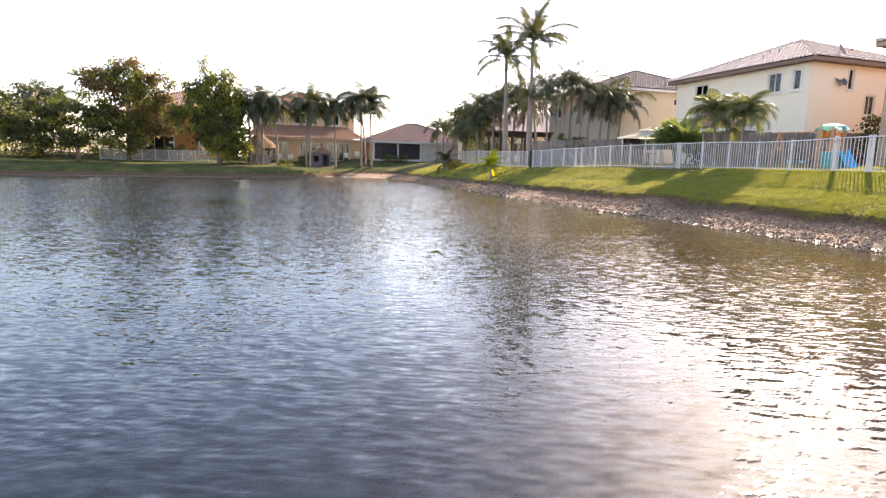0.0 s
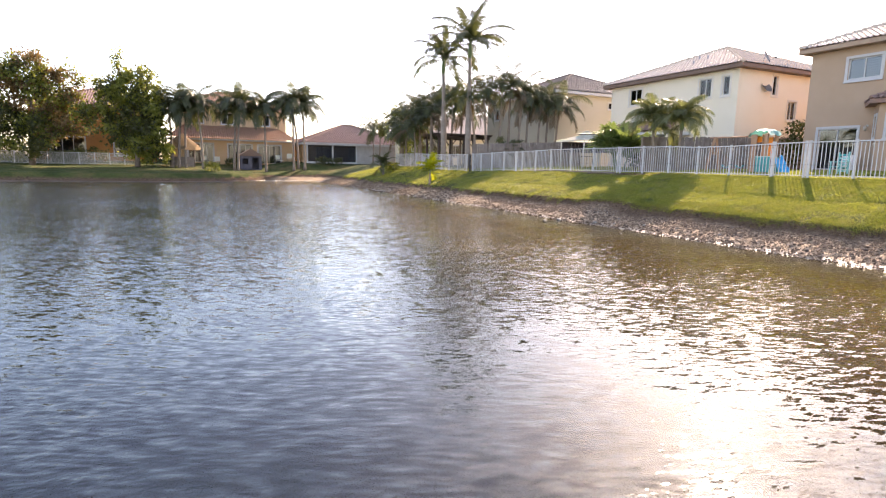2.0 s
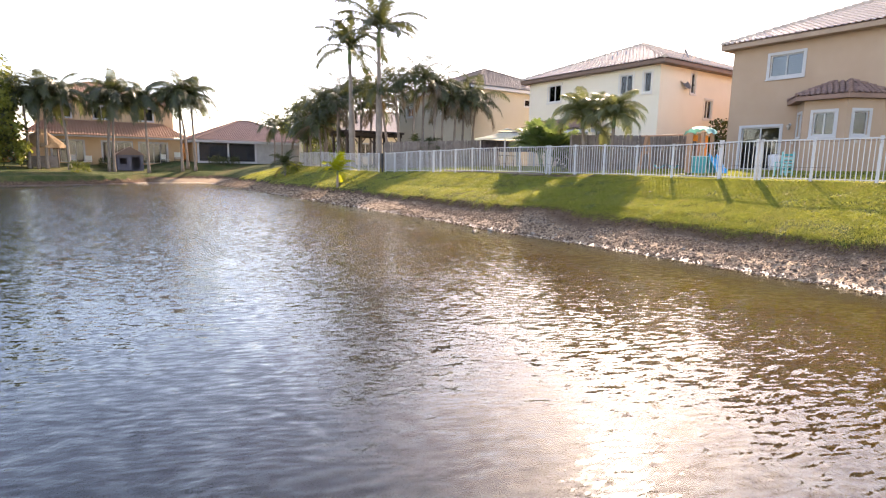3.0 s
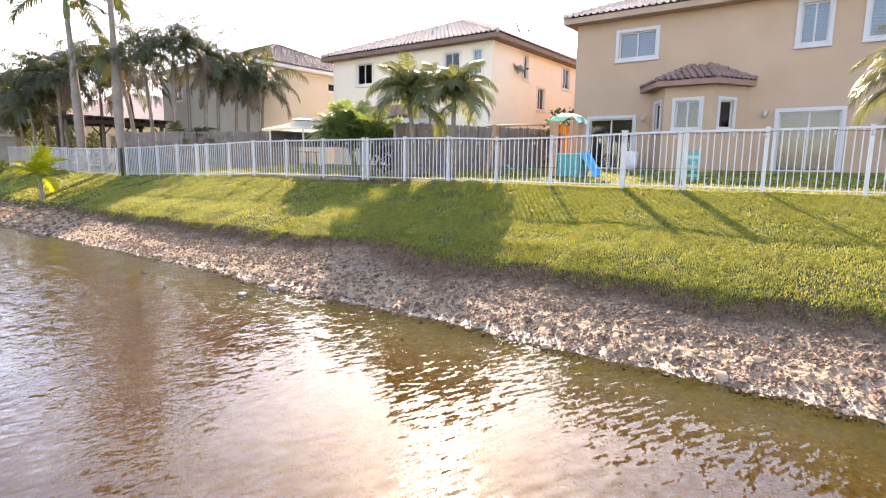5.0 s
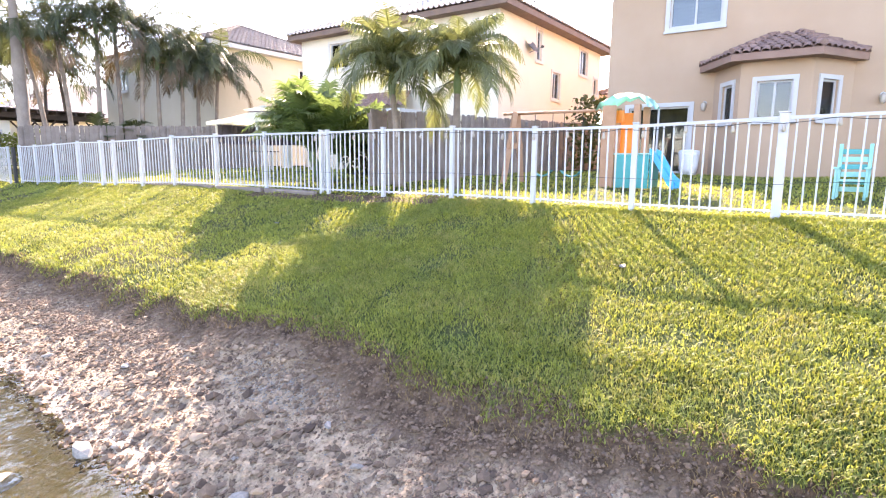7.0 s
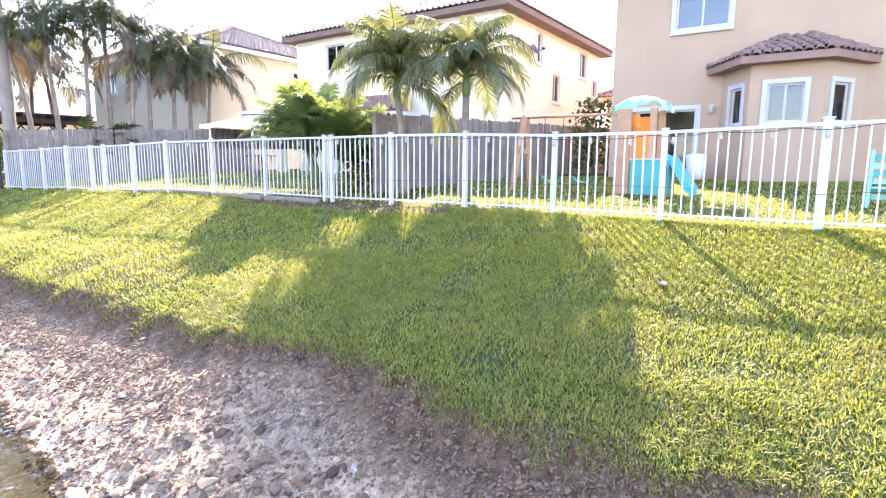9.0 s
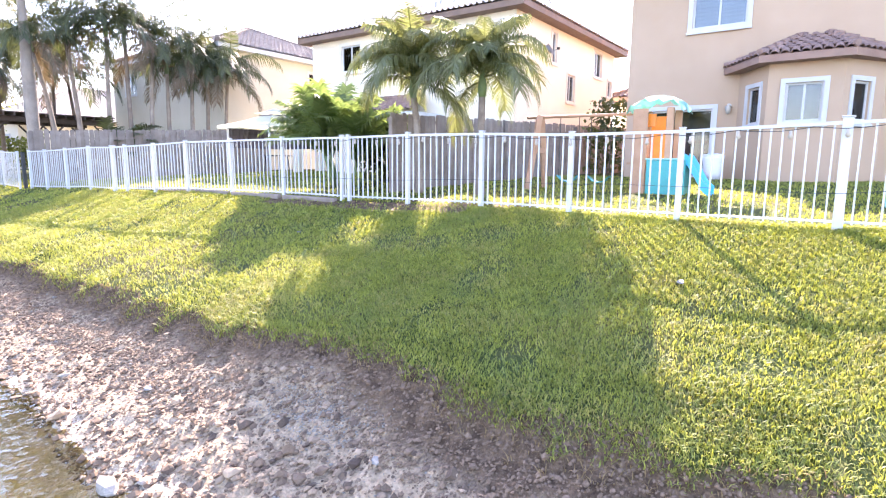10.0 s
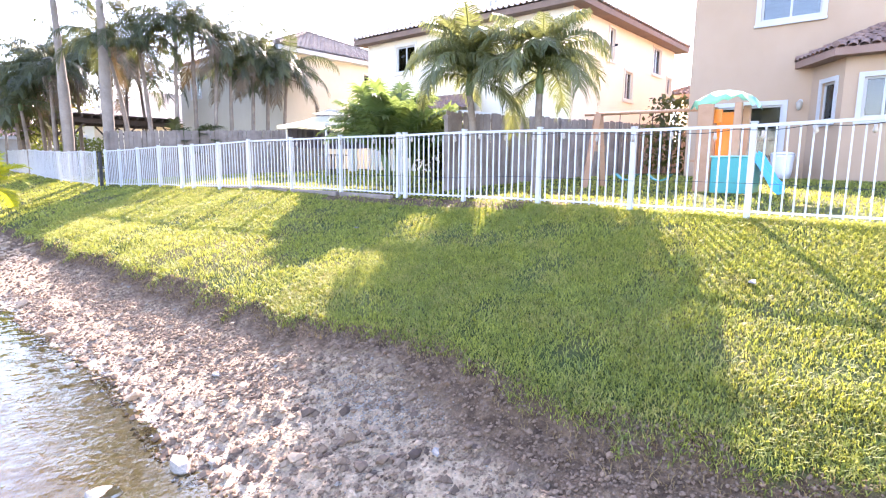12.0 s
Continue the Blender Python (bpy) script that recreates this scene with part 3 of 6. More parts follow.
def window_unit(house, at, rz, w, h, trim=0.13, blind=0.0, door=False, split=2, dark=M_DARK, surround=None):
    """A window (or sliding door) whose outer face looks along local -y; at: middle of its sill line on the wall face."""
    win = new("sliding_door" if door else "window")
    win.parent = house
    win.matrix_local = pose(*at, 0, 0, rz)
    bm = bmesh.new()
    t, f = 0.035, 0.05
    low = 0 if door else -trim
    wall_x(bm, -t, -0.002, -w / 2 - trim, w / 2 + trim, low, h + trim, [(-w / 2, w / 2, 0, h)])
    part("trim", bm, surround or M_TRIM, win, "raised pale stucco surround")
    if not door:
        part("sill", boxed(-w / 2 - trim - 0.02, -t - 0.035, -trim - 0.03, w / 2 + trim + 0.02, -t - 0.001, -trim + 0.04, 0.006), surround or M_TRIM, win)
    bm = bmesh.new()
    wall_x(bm, 0.05, 0.11, -w / 2, w / 2, 0, h, [(-w / 2 + f, w / 2 - f, f, h - f)])
    part("frame", bm, M_TRIM, win, "white aluminium frame")
    edges = [-w / 2 + f + (w - 2 * f) * i / split for i in range(split + 1)]
    for e in edges[1:-1]:
        part("mullion", boxed(e - 0.025, 0.045, f, e + 0.025, 0.105, h - f), M_TRIM, win)
    for a, b in zip(edges, edges[1:]):
        p = part("pane", boxed(a + 0.025 * (a > edges[0]), 0.075, f, b - 0.025 * (b < edges[-1]), 0.083, h - f), M_GLASS, win)
        p.visible_shadow = False
    if blind:
        nsl = max(6, int(h * blind / 0.05))
        bm = bmesh.new()
        zs = [h - f - h * blind * i / nsl for i in range(nsl + 1)]
        rows = [[bm.verts.new((u, 0.14 + (0.012 if i % 2 else 0.0), z)) for u in (-w / 2 + f, w / 2 - f)] for i, z in enumerate(zs)]
        for r0, r1 in zip(rows, rows[1:]):
            bm.faces.new((r0[0], r0[1], r1[1], r1[0]))
        part("blind", bm, M_BLIND, win, "closed grey window blind")
    # dark sheet behind the glass stands in for the unlit room's shade
    part("room_shade_sheet", boxed(-w / 2 - 0.02, 0.6, -0.02, w / 2 + 0.02, 0.65, h + 0.02), dark, win)
    return win


def tile_slope(bm, origin, udir, vdir, length, vlen, k0, k1, pitch_u=0.24, course=0.34):
    """Rows of barrel tiles on a sloping plane: u runs along the eave, v up the slope; hips cut both ends."""
    o, u, v = Vector(origin), Vector(udir).normalized(), Vector(vdir).normalized()
    n = u.cross(v).normalized()
    if n.z < 0:
        n = -n
    per = 6
    ncol = int(length / pitch_u) * per
    rows = []
    c = 0
    while c * course < vlen:
        rows += [(c * course, 0.035), (min((c + 1) * course, vlen) - 0.002, 0.0)]
        c += 1
    grid = []
    for j in range(ncol + 1):
        uu = length * j / ncol
        vm = vlen
        if k0 > 0:
            vm = min(vm, uu / k0)
        if k1 > 0:
            vm = min(vm, (length - uu) / k1)
        ph = (j % per) / per
        wave = 0.055 * math.sin(math.pi * ph * 2) if ph < 0.5 else -0.015 * math.sin(math.pi * (ph - 0.5) * 2)
        grid.append([bm.verts.new(o + u * uu + v * min(r, vm) + n * (wave + st + 0.03)) for r, st in rows])
    for a, b in zip(grid, grid[1:]):
        for i in range(len(rows) - 1):
            if (a[i].co - a[i + 1].co).length > 1e-4 or (b[i].co - b[i + 1].co).length > 1e-4:
                bm.faces.new((a[i], b[i], b[i + 1], a[i + 1]))
    return n


def ridge_caps(bm, p, q, r=0.1, step=0.36):
    p, q = Vector(p), Vector(q)
    n = max(2, int((q - p).length / step))
    for i in range(n):
        a, b = p.lerp(q, i / n), p.lerp(q, (i + 1.12) / n)
        tube(bm, [a + Vector((0, 0, 0.03)), b], [r * 1.12, r * 0.9], 7)


def hip_roof(house, x0, x1, y0, y1, z, slope, tile, fascia):
    """A hip roof over eaves x0..x1, y0..y1 at height z, with tiles, caps and a boxed fascia."""
    half = min(x1 - x0, y1 - y0) / 2
    rise = half * slope
    cx, cy = (x0 + x1) / 2, (y0 + y1) / 2
    if x1 - x0 < y1 - y0:
        r0, r1 = Vector((cx, y0 + half, z + rise)), Vector((cx, y1 - half, z + rise))
        ends = (r0, r1, r1, r0)
    else:
        r0, r1 = Vector((x0 + half, cy, z + rise)), Vector((x1 - half, cy, z + rise))
        ends = (r0, r0, r1, r1)
    bm = bmesh.new()
    c = [Vector((x0, y0, z)), Vector((x0, y1, z)), Vector((x1, y1, z)), Vector((x1, y0, z))]
    cl = [v - Vector((0, 0, 0.2)) for v in c]
    vs, lows = [bm.verts.new(v) for v in c], [bm.verts.new(v) for v in cl]
    bm.faces.new(lows)
    for i in range(4):
        bm.faces.new((vs[i], vs[(i + 1) % 4], lows[(i + 1) % 4], lows[i]))
    e0 = bm.verts.new(r0)
    e1 = bm.verts.new(r1) if (r1 - r0).length > 0.01 else e0
    pick = {id(r0): e0, id(r1): e1}
    for i in range(4):
        a, b = vs[i], vs[(i + 1) % 4]
        ea, eb = (pick[id(ends[i])], pick[id(ends[(i + 1) % 4])])
        bm.faces.new([a, b, eb] + ([ea] if ea is not eb else []))
    roof = part("roof", bm, fascia, house, "hip roof with deep eaves")
    bm = bmesh.new()
    inv = math.sqrt(1 + slope * slope)
    for i in range(4):
        a, b = c[i], c[(i + 1) % 4]
        u = (b - a).normalized()
        inward = Vector((u.y, -u.x, 0)) if i in (0, 1, 2, 3) else u
        mid = Vector((cx, cy, z)) - (a + b) / 2
        if inward.dot(mid) < 0:
            inward = -inward
        vdir = inward + Vector((0, 0, slope))
        lo = a - inward * 0.04 - Vector((0, 0, 0.04 * slope))
        tile_slope(bm, lo, u, vdir, (b - a).length, half * inv, 1 / inv, 1 / inv)
    tagged(part("roof_tiles", bm, tile, roof, "overlapping barrel tiles"), kind="stuff")
    bm = bmesh.new()
    for corner, end in zip(c, ends):
        ridge_caps(bm, corner + Vector((0, 0, 0.07)), end + Vector((0, 0, 0.08)))
    if (r1 - r0).length > 0.3:
        ridge_caps(bm, r0 + Vector((0, 0, 0.08)), r1 + Vector((0, 0, 0.08)))
    tagged(part("ridge_tiles", bm, tile, roof), kind="stuff")
    return roof


def shell(house, x0, x1, y0, y1, z0, z1, mat, west=(), south=()):
    """Four walls 0.25 thick; holes in the wall that faces the pond and in the south one."""
    t = 0.25
    bm = bmesh.new()
    wall_y(bm, x0, x0 + t, y0, y1, z0, z1, list(west))
    part("wall", bm, mat, house)
    bm = bmesh.new()
    wall_x(bm, y0, y0 + t, x0 + t, x1 - t, z0, z1, list(south))
    part("wall", bm, mat, house)
    part("wall", boxed(x1 - t, y0, z0, x1, y1, z1), mat, house)
    part("wall", boxed(x0 + t, y1 - t, z0, x1 - t, y1, z1), mat, house)


def wall_lamp(house, at):
    lamp = new("wall_lamp")
    lamp.parent = house
    lamp.location = at
    part("bracket", tubed([(0, 0, 0.02), (-0.07, 0, 0.06), (-0.13, 0, 0.02)], 0.014, 6), M_TRIM, lamp)
    part("lantern", tubed([(-0.13, 0, -0.2), (-0.13, 0, -0.16), (-0.13, 0, -0.02), (-0.13, 0, 0.05)], [0.03, 0.055, 0.085, 0.02], 8), M_LAMP, lamp)
    part("backplate", tubed([(-0.001, 0, 0.03), (-0.02, 0, 0.03)], 0.06, 10), M_TRIM, lamp)


def near_house():
    wx, base, top = 29.6, 1.95, 7.72
    ho = thing("house", (wx, 15, base), "two-storey tan stucco house with white-trimmed windows and bay", "house", "houses round the pond")
    body = new("house_body")
    body.parent = ho
    body.matrix_parent_inverse = Matrix.Translation((-wx, -15, -base))
    holes = [(17.67, 19.04, 6.18, 7.12), (12.45, 13.2, 6.08, 7.32), (10.1, 11.45, 6.08, 7.32),
             (18.33, 20.05, 2.05, 3.97), (11.85, 13.55, 2.05, 3.97)]
    t = 0.25
    bm = bmesh.new()
    wall_y(bm, wx, wx + t, 6.0, 20.75, base - 0.4, top, holes)
    part("wall", bm, M_STUCCO_TAN, body)
    part("wall", boxed(wx + t, 20.5, base - 0.4, wx + 11, 20.75, top), M_STUCCO_TAN, body)
    part("wall", boxed(wx + t, 6.0, base - 0.4, wx + 11, 6.25, top), M_STUCCO_TAN, body)
    part("wall", boxed(wx + 11, 6.0, base - 0.4, wx + 11.25, 20.75, top), M_STUCCO_TAN, body)
    for (a, b, c, d), door, blind in zip(holes, (0, 0, 0, 1, 1), (0.97, 0.97, 0.97, 0, 0)):
        window_unit(body, (wx, (a + b) / 2, c), -90, b - a, d - c, 0.12, blind, bool(door))
    for y, z in ((17.93, 4.0), (13.95, 4.0)):
        wall_lamp(body, (wx - 0.002, y, z))
    hip_roof(body, wx - 0.5, wx + 11.7, 5.5, 21.13, 7.8, 0.4, M_TILE_PINK, M_FASCIA_TAN)
    # bay with three windows
    bay = new("bay")
    bay.parent = body
    pts = [(wx, 17.72), (28.42, 16.92), (28.42, 15.36), (wx, 14.56)]
    zb, zt = base - 0.4, 4.95
    spec = [(0.58, 1.0, 0.1), (0.78, 1.0, 0.0), (0.58, 1.0, -0.12)]
    for (p, q), (w, h, off) in zip(zip(pts, pts[1:]), spec):
        p, q = Vector((*p, 0)), Vector((*q, 0))
        L = (q - p).length
        ang = math.degrees(math.atan2(q.y - p.y, q.x - p.x))
        face = new("bay_face")
        face.parent = bay
        mid = (p + q) / 2
        face.matrix_local = pose(mid.x, mid.y, 0, 0, 0, ang)
        bm = bmesh.new()
        sill = 3.46
        wall_x(bm, 0.0, 0.18, -L / 2, L / 2, zb, zt, [(off - w / 2, off + w / 2, sill, sill + h * 0.92)])
        part("wall", bm, M_STUCCO_TAN, face)
        window_unit(face, (off, 0, sill), 0, w, h * 0.92, 0.11, 0.0, False, 2 if w > 0.7 else 1)
    # its own little tiled roof
    eave = [(wx - 0.003, 18.13), (28.05, 17.12), (28.05, 15.2), (wx - 0.003, 14.3)]
    apex = [(wx - 0.003, 16.35, 5.66), (wx - 0.003, 15.8, 5.66)]
    bm = bmesh.new()
    lo = [bm.verts.new((x, y, 4.86)) for x, y in eave]
    hi = [bm.verts.new((x, y, 5.03)) for x, y in eave]
    ap = [bm.verts.new(a) for a in apex]
    bm.faces.new(lo)
    for i in range(3):
        bm.faces.new((lo[i], lo[i + 1], hi[i + 1], hi[i]))
    bm.faces.new((hi[0], hi[1], ap[0]))
    bm.faces.new((hi[1], hi[2], ap[1], ap[0]))
    bm.faces.new((hi[2], hi[3], ap[1]))
    broof = part("bay_roof", bm, M_FASCIA_BAY, bay, "small hipped bay roof")
    tile_me = barrel_tile_mesh()
    polys = [[Vector((*eave[0], 5.03)), Vector((*eave[1], 5.03)), Vector(apex[0]), Vector(apex[0])],
             [Vector((*eave[1], 5.03)), Vector((*eave[2], 5.03)), Vector(apex[1]), Vector(apex[0])],
             [Vector((*eave[2], 5.03)), Vector((*eave[3], 5.03)), Vector(apex[1]), Vector(apex[1])]]
    for a, b, c, d in polys:
        u = (b - a).normalized()
        n = u.cross(d - a).normalized()
        if n.z < 0:
            n = -n
        v = n.cross(u).normalized()
        if v.z < 0:
            v = -v
        L, V = (b - a).length, (d - a).dot(v)
        du0, du1 = (d - a).dot(u), (c - a).dot(u)
        r = 0
        while r * 0.24 < V - 0.08:
            vv = r * 0.24
            lo_u, hi_u = du0 * vv / V, L + (du1 - L) * vv / V
            k = int((hi_u - lo_u) / 0.2)
            for i in range(max(1, k)):
                uu = lo_u + (i + 0.5) * (hi_u - lo_u) / max(1, k)
                p = a + u * uu + v * vv + n * 0.012
                rot = Matrix((u, v, n)).transposed().to_4x4()
                o = new("roof_tile", tile_me)
                o.parent = broof
                o.matrix_local = Matrix.Translation(p) @ rot @ pose(0, 0, 0, 3.5, random.uniform(-1.5, 1.5), random.uniform(-1.5, 1.5))
            r += 1
    bm = bmesh.new()
    for i, j in ((0, 0), (1, 0), (2, 1), (3, 1)):
        ridge_caps(bm, Vector((*eave[i], 5.08)), Vector(apex[j]) + Vector((0, 0, 0.05)), 0.075, 0.28)
    tagged(part("ridge_tiles", bm, M_TILE_BROWN, broof), kind="stuff")
    return ho


def barrel_tile_mesh():
    bm = bmesh.new()
    n = 6
    ring = []
    for y, r, z in ((-0.02, 0.1, 0.0), (0.29, 0.085, 0.0)):
        outer = [bm.verts.new((-r * math.cos(math.pi * i / n), y, z + 0.72 * r * math.sin(math.pi * i / n))) for i in range(n + 1)]
        inner = [bm.verts.new((-(r - 0.014) * math.cos(math.pi * i / n), y, z + 0.72 * (r - 0.014) * math.sin(math.pi * i / n))) for i in range(n + 1)]
        ring.append((outer, inner))
    (o0, i0), (o1, i1) = ring
    for i in range(n):
        bm.faces.new((o0[i], o0[i + 1], o1[i + 1], o1[i]))
        bm.faces.new((o0[i], i0[i], i0[i + 1], o0[i + 1]))
    me = bpy.data.meshes.new("roof_tile")
    bm.to_mesh(me)
    bm.free()
    me.materials.append(M_TILE_BROWN)
    return me


def dish(parent, at, rz, tilt, r=0.4):
    d = new("satellite_dish")
    d.parent = parent
    d.matrix_local = pose(*at, 0, 0, rz)
    bm = bmesh.new()
    rings = []
    for i in range(5):
        rr = r * i / 4
        rings.append([bm.verts.new((rr * math.cos(a), rr * math.sin(a) * 1.08, 0.22 * rr * rr / r)) for a in (2 * math.pi * k / 20 for k in range(20))] if i else [bm.verts.new((0, 0, 0))])
    for k in range(20):
        bm.faces.new((rings[0][0], rings[1][k], rings[1][(k + 1) % 20]))
    for a, b in zip(rings[1:], rings[2:]):
        for k in range(20):
            bm.faces.new((a[k], b[k], b[(k + 1) % 20], a[(k + 1) % 20]))
    bmesh.ops.solidify(bm, geom=bm.faces[:], thickness=0.012)
    pan = part("reflector", bm, M_METAL_GREY, d, "grey metal dish")
    pan.matrix_local = pose(0, 0, 0.55, 90 - tilt, 0, 0)
    part("mast", tubed([(0, 0.25, 0), (0, 0.12, 0.3), (0, 0.04, 0.55)], 0.022, 8), M_METAL_GREY, d)
    part("arm", tubed([(0, 0.02, 0.3), (0, -0.5, 0.45)], 0.014, 6), M_METAL_GREY, d)
    part("receiver", boxed(-0.04, -0.56, 0.42, 0.04, -0.46, 0.5, 0.01), M_METAL_DARK, d)
    return d


def middle_house():
    x0, x1, y0, y1, z0, z1 = 29.4, 39.2, 24.55, 34.65, 1.6, 7.65
    ho = thing("house", (x0, (y0 + y1) / 2, z0), "two-storey cream stucco house with pale tiled hip roof", "house", "houses round the pond")
    body = new("house_body")
    body.parent = ho
    body.matrix_parent_inverse = Matrix.Translation((-x0, -(y0 + y1) / 2, -z0))
    west = [(31.75, 32.85, 6.2, 7.22), (26.3, 27.15, 6.15, 7.2), (25.1, 25.55, 6.15, 7.2), (28.6, 30.3, 1.8, 3.9)]
    south = [(32.25, 32.65, 6.25, 7.35), (36.6, 37.5, 6.3, 7.35), (33.75, 34.5, 4.95, 6.0), (38.4, 38.9, 5.6, 6.3)]
    shell(body, x0, x1, y0, y1, z0, z1, M_STUCCO_CREAM, west, south)
    for i, (a, b, c, d) in enumerate(west):
        window_unit(body, (x0, (a + b) / 2, c), -90, b - a, d - c, 0.11, 0.0 if i == 3 else 0.97, i == 3, 2 if b - a > 0.6 else 1, surround=M_STUCCO_PALE)
    for a, b, c, d in south:
        window_unit(body, ((a + b) / 2, y0, c), 0, b - a, d - c, 0.1, 0.0, False, 2 if b - a > 0.6 else 1, surround=M_STUCCO_PALE)
    hip_roof(body, x0 - 0.45, x1 + 0.45, y0 - 0.5, y1 + 0.45, 7.72, 0.4, M_TILE_PINK, M_FASCIA)
    dish(body, (31.6, 24.5, 6.1), 0, 35, 0.36)
    dish(body, (31.0, 24.25, 7.66), 20, 25, 0.34)
    for x, y in ((31.6, 28.6), (31.9, 29.5), (30.6, 28.8)):
        zz = 7.72 + 0.4 * (x - x0 + 0.45)
        part("vent_pipe", tubed([(x, y, zz - 0.1), (x, y, zz + 0.28), (x, y, zz + 0.3)], [0.05, 0.05, 0.03], 8), M_METAL_GREY, body)
    # tiled porch roof over the garden door
    bm = bmesh.new()
    tile_slope(bm, (27.6, 34.2, 4.25), (0, -1, 0), (1, 0, 0.42), 6.8, 1.9, 0.5, 0.5)
    part("porch_roof", boxed(27.6, 27.5, 4.0, 29.39, 34.2, 4.2), M_TRIM, body)
    tagged(part("porch_tiles", bm, M_TILE_BROWN, body), kind="stuff")
    for y in (27.7, 30.9, 34.0):
        part("porch_column", boxed(27.7, y - 0.15, 1.5, 28.0, y + 0.15, 4.0), M_STUCCO_CREAM, body)
    return ho


def third_house():
    x0, x1, y0, y1, z0, z1 = 27.8, 38.0, 39.1, 49.9, 1.6, 7.74
    ho = thing("house", (x0, (y0 + y1) / 2, z0), "two-storey beige stucco house with brown tiled hip roof", "house", "houses round the pond")
    body = new("house_body")
    body.parent = ho
    body.matrix_parent_inverse = Matrix.Translation((-x0, -(y0 + y1) / 2, -z0))
    west = [(47.3, 48.4, 6.1, 7.1), (42.0, 43.1, 6.1, 7.1), (41.2, 41.9, 3.3, 3.75), (44.5, 45.2, 3.3, 3.75), (46.3, 47.0, 3.3, 3.75)]
    south = [(33.0, 33.7, 6.7, 7.2)]
    shell(body, x0, x1, y0, y1, z0, z1, M_STUCCO_OLIVE, west, south)
    for a, b, c, d in west:
        window_unit(body, (x0, (a + b) / 2, c), -90, b - a, d - c, 0.1)
    for a, b, c, d in south:
        window_unit(body, ((a + b) / 2, y0, c), 0, b - a, d - c, 0.08, 0, False, 1)
    hip_roof(body, x0 - 0.45, x1 + 0.45, y0 - 0.5, y1 + 0.45, 7.8, 0.4, M_TILE_GREY, M_TRIM)
    return ho


def fourth_house():
    x0, x1, y0, y1, z0, z1 = 25.0, 42.0, 56.5, 68.0, 1.6, 5.0
    ho = thing("house", (x0, (y0 + y1) / 2, z0), "cream house with a low pinkish tiled roof", "house", "houses round the pond")
    body = new("house_body")
    body.parent = ho
    body.matrix_parent_inverse = Matrix.Translation((-x0, -(y0 + y1) / 2, -z0))
    west = [(58.0, 59.8, 2.6, 4.0), (62.5, 64.3, 2.6, 4.0)]
    south = [(27.0, 28.5, 2.8, 4.0), (32.5, 34.0, 2.8, 4.0), (36.5, 38.0, 2.8, 4.0)]
    shell(body, x0, x1, y0, y1, z0, z1, M_STUCCO_CREAM, west, south)
    for a, b, c, d in west:
        window_unit(body, (x0, (a + b) / 2, c), -90, b - a, d - c, 0.1)
    for a, b, c, d in south:
        window_unit(body, ((a + b) / 2, y0, c), 0, b - a, d - c, 0.1)
    hip_roof(body, x0 - 0.5, x1 + 0.5, y0 - 0.5, y1 + 0.5, 5.05, 0.42, M_TILE_PINK, M_FASCIA_TAN)
    return ho


def rear_house():
    x0, x1, y0, y1, z0, z1 = 41.0, 50.0, 17.0, 24.8, 1.6, 5.7
    ho = thing("house", (x0, (y0 + y1) / 2, z0), "cream house with brown tiled eaves behind", "house", "houses round the pond")
    body = new("house_body")
    body.parent = ho
    body.matrix_parent_inverse = Matrix.Translation((-x0, -(y0 + y1) / 2, -z0))
    west = [(22.6, 23.6, 2.6, 4.0)]
    shell(body, x0, x1, y0, y1, z0, z1, M_STUCCO_CREAM, west, [(44.0, 45.0, 2.6, 4.0)])
    for a, b, c, d in west:
        window_unit(body, (x0, (a + b) / 2, c), -90, b - a, d - c, 0.1)
    hip_roof(body, x0 - 0.5, x1 + 0.5, y0 - 0.5, y1 + 0.5, 5.78, 0.4, M_TILE_BROWN, M_FASCIA_BAY)
    return ho


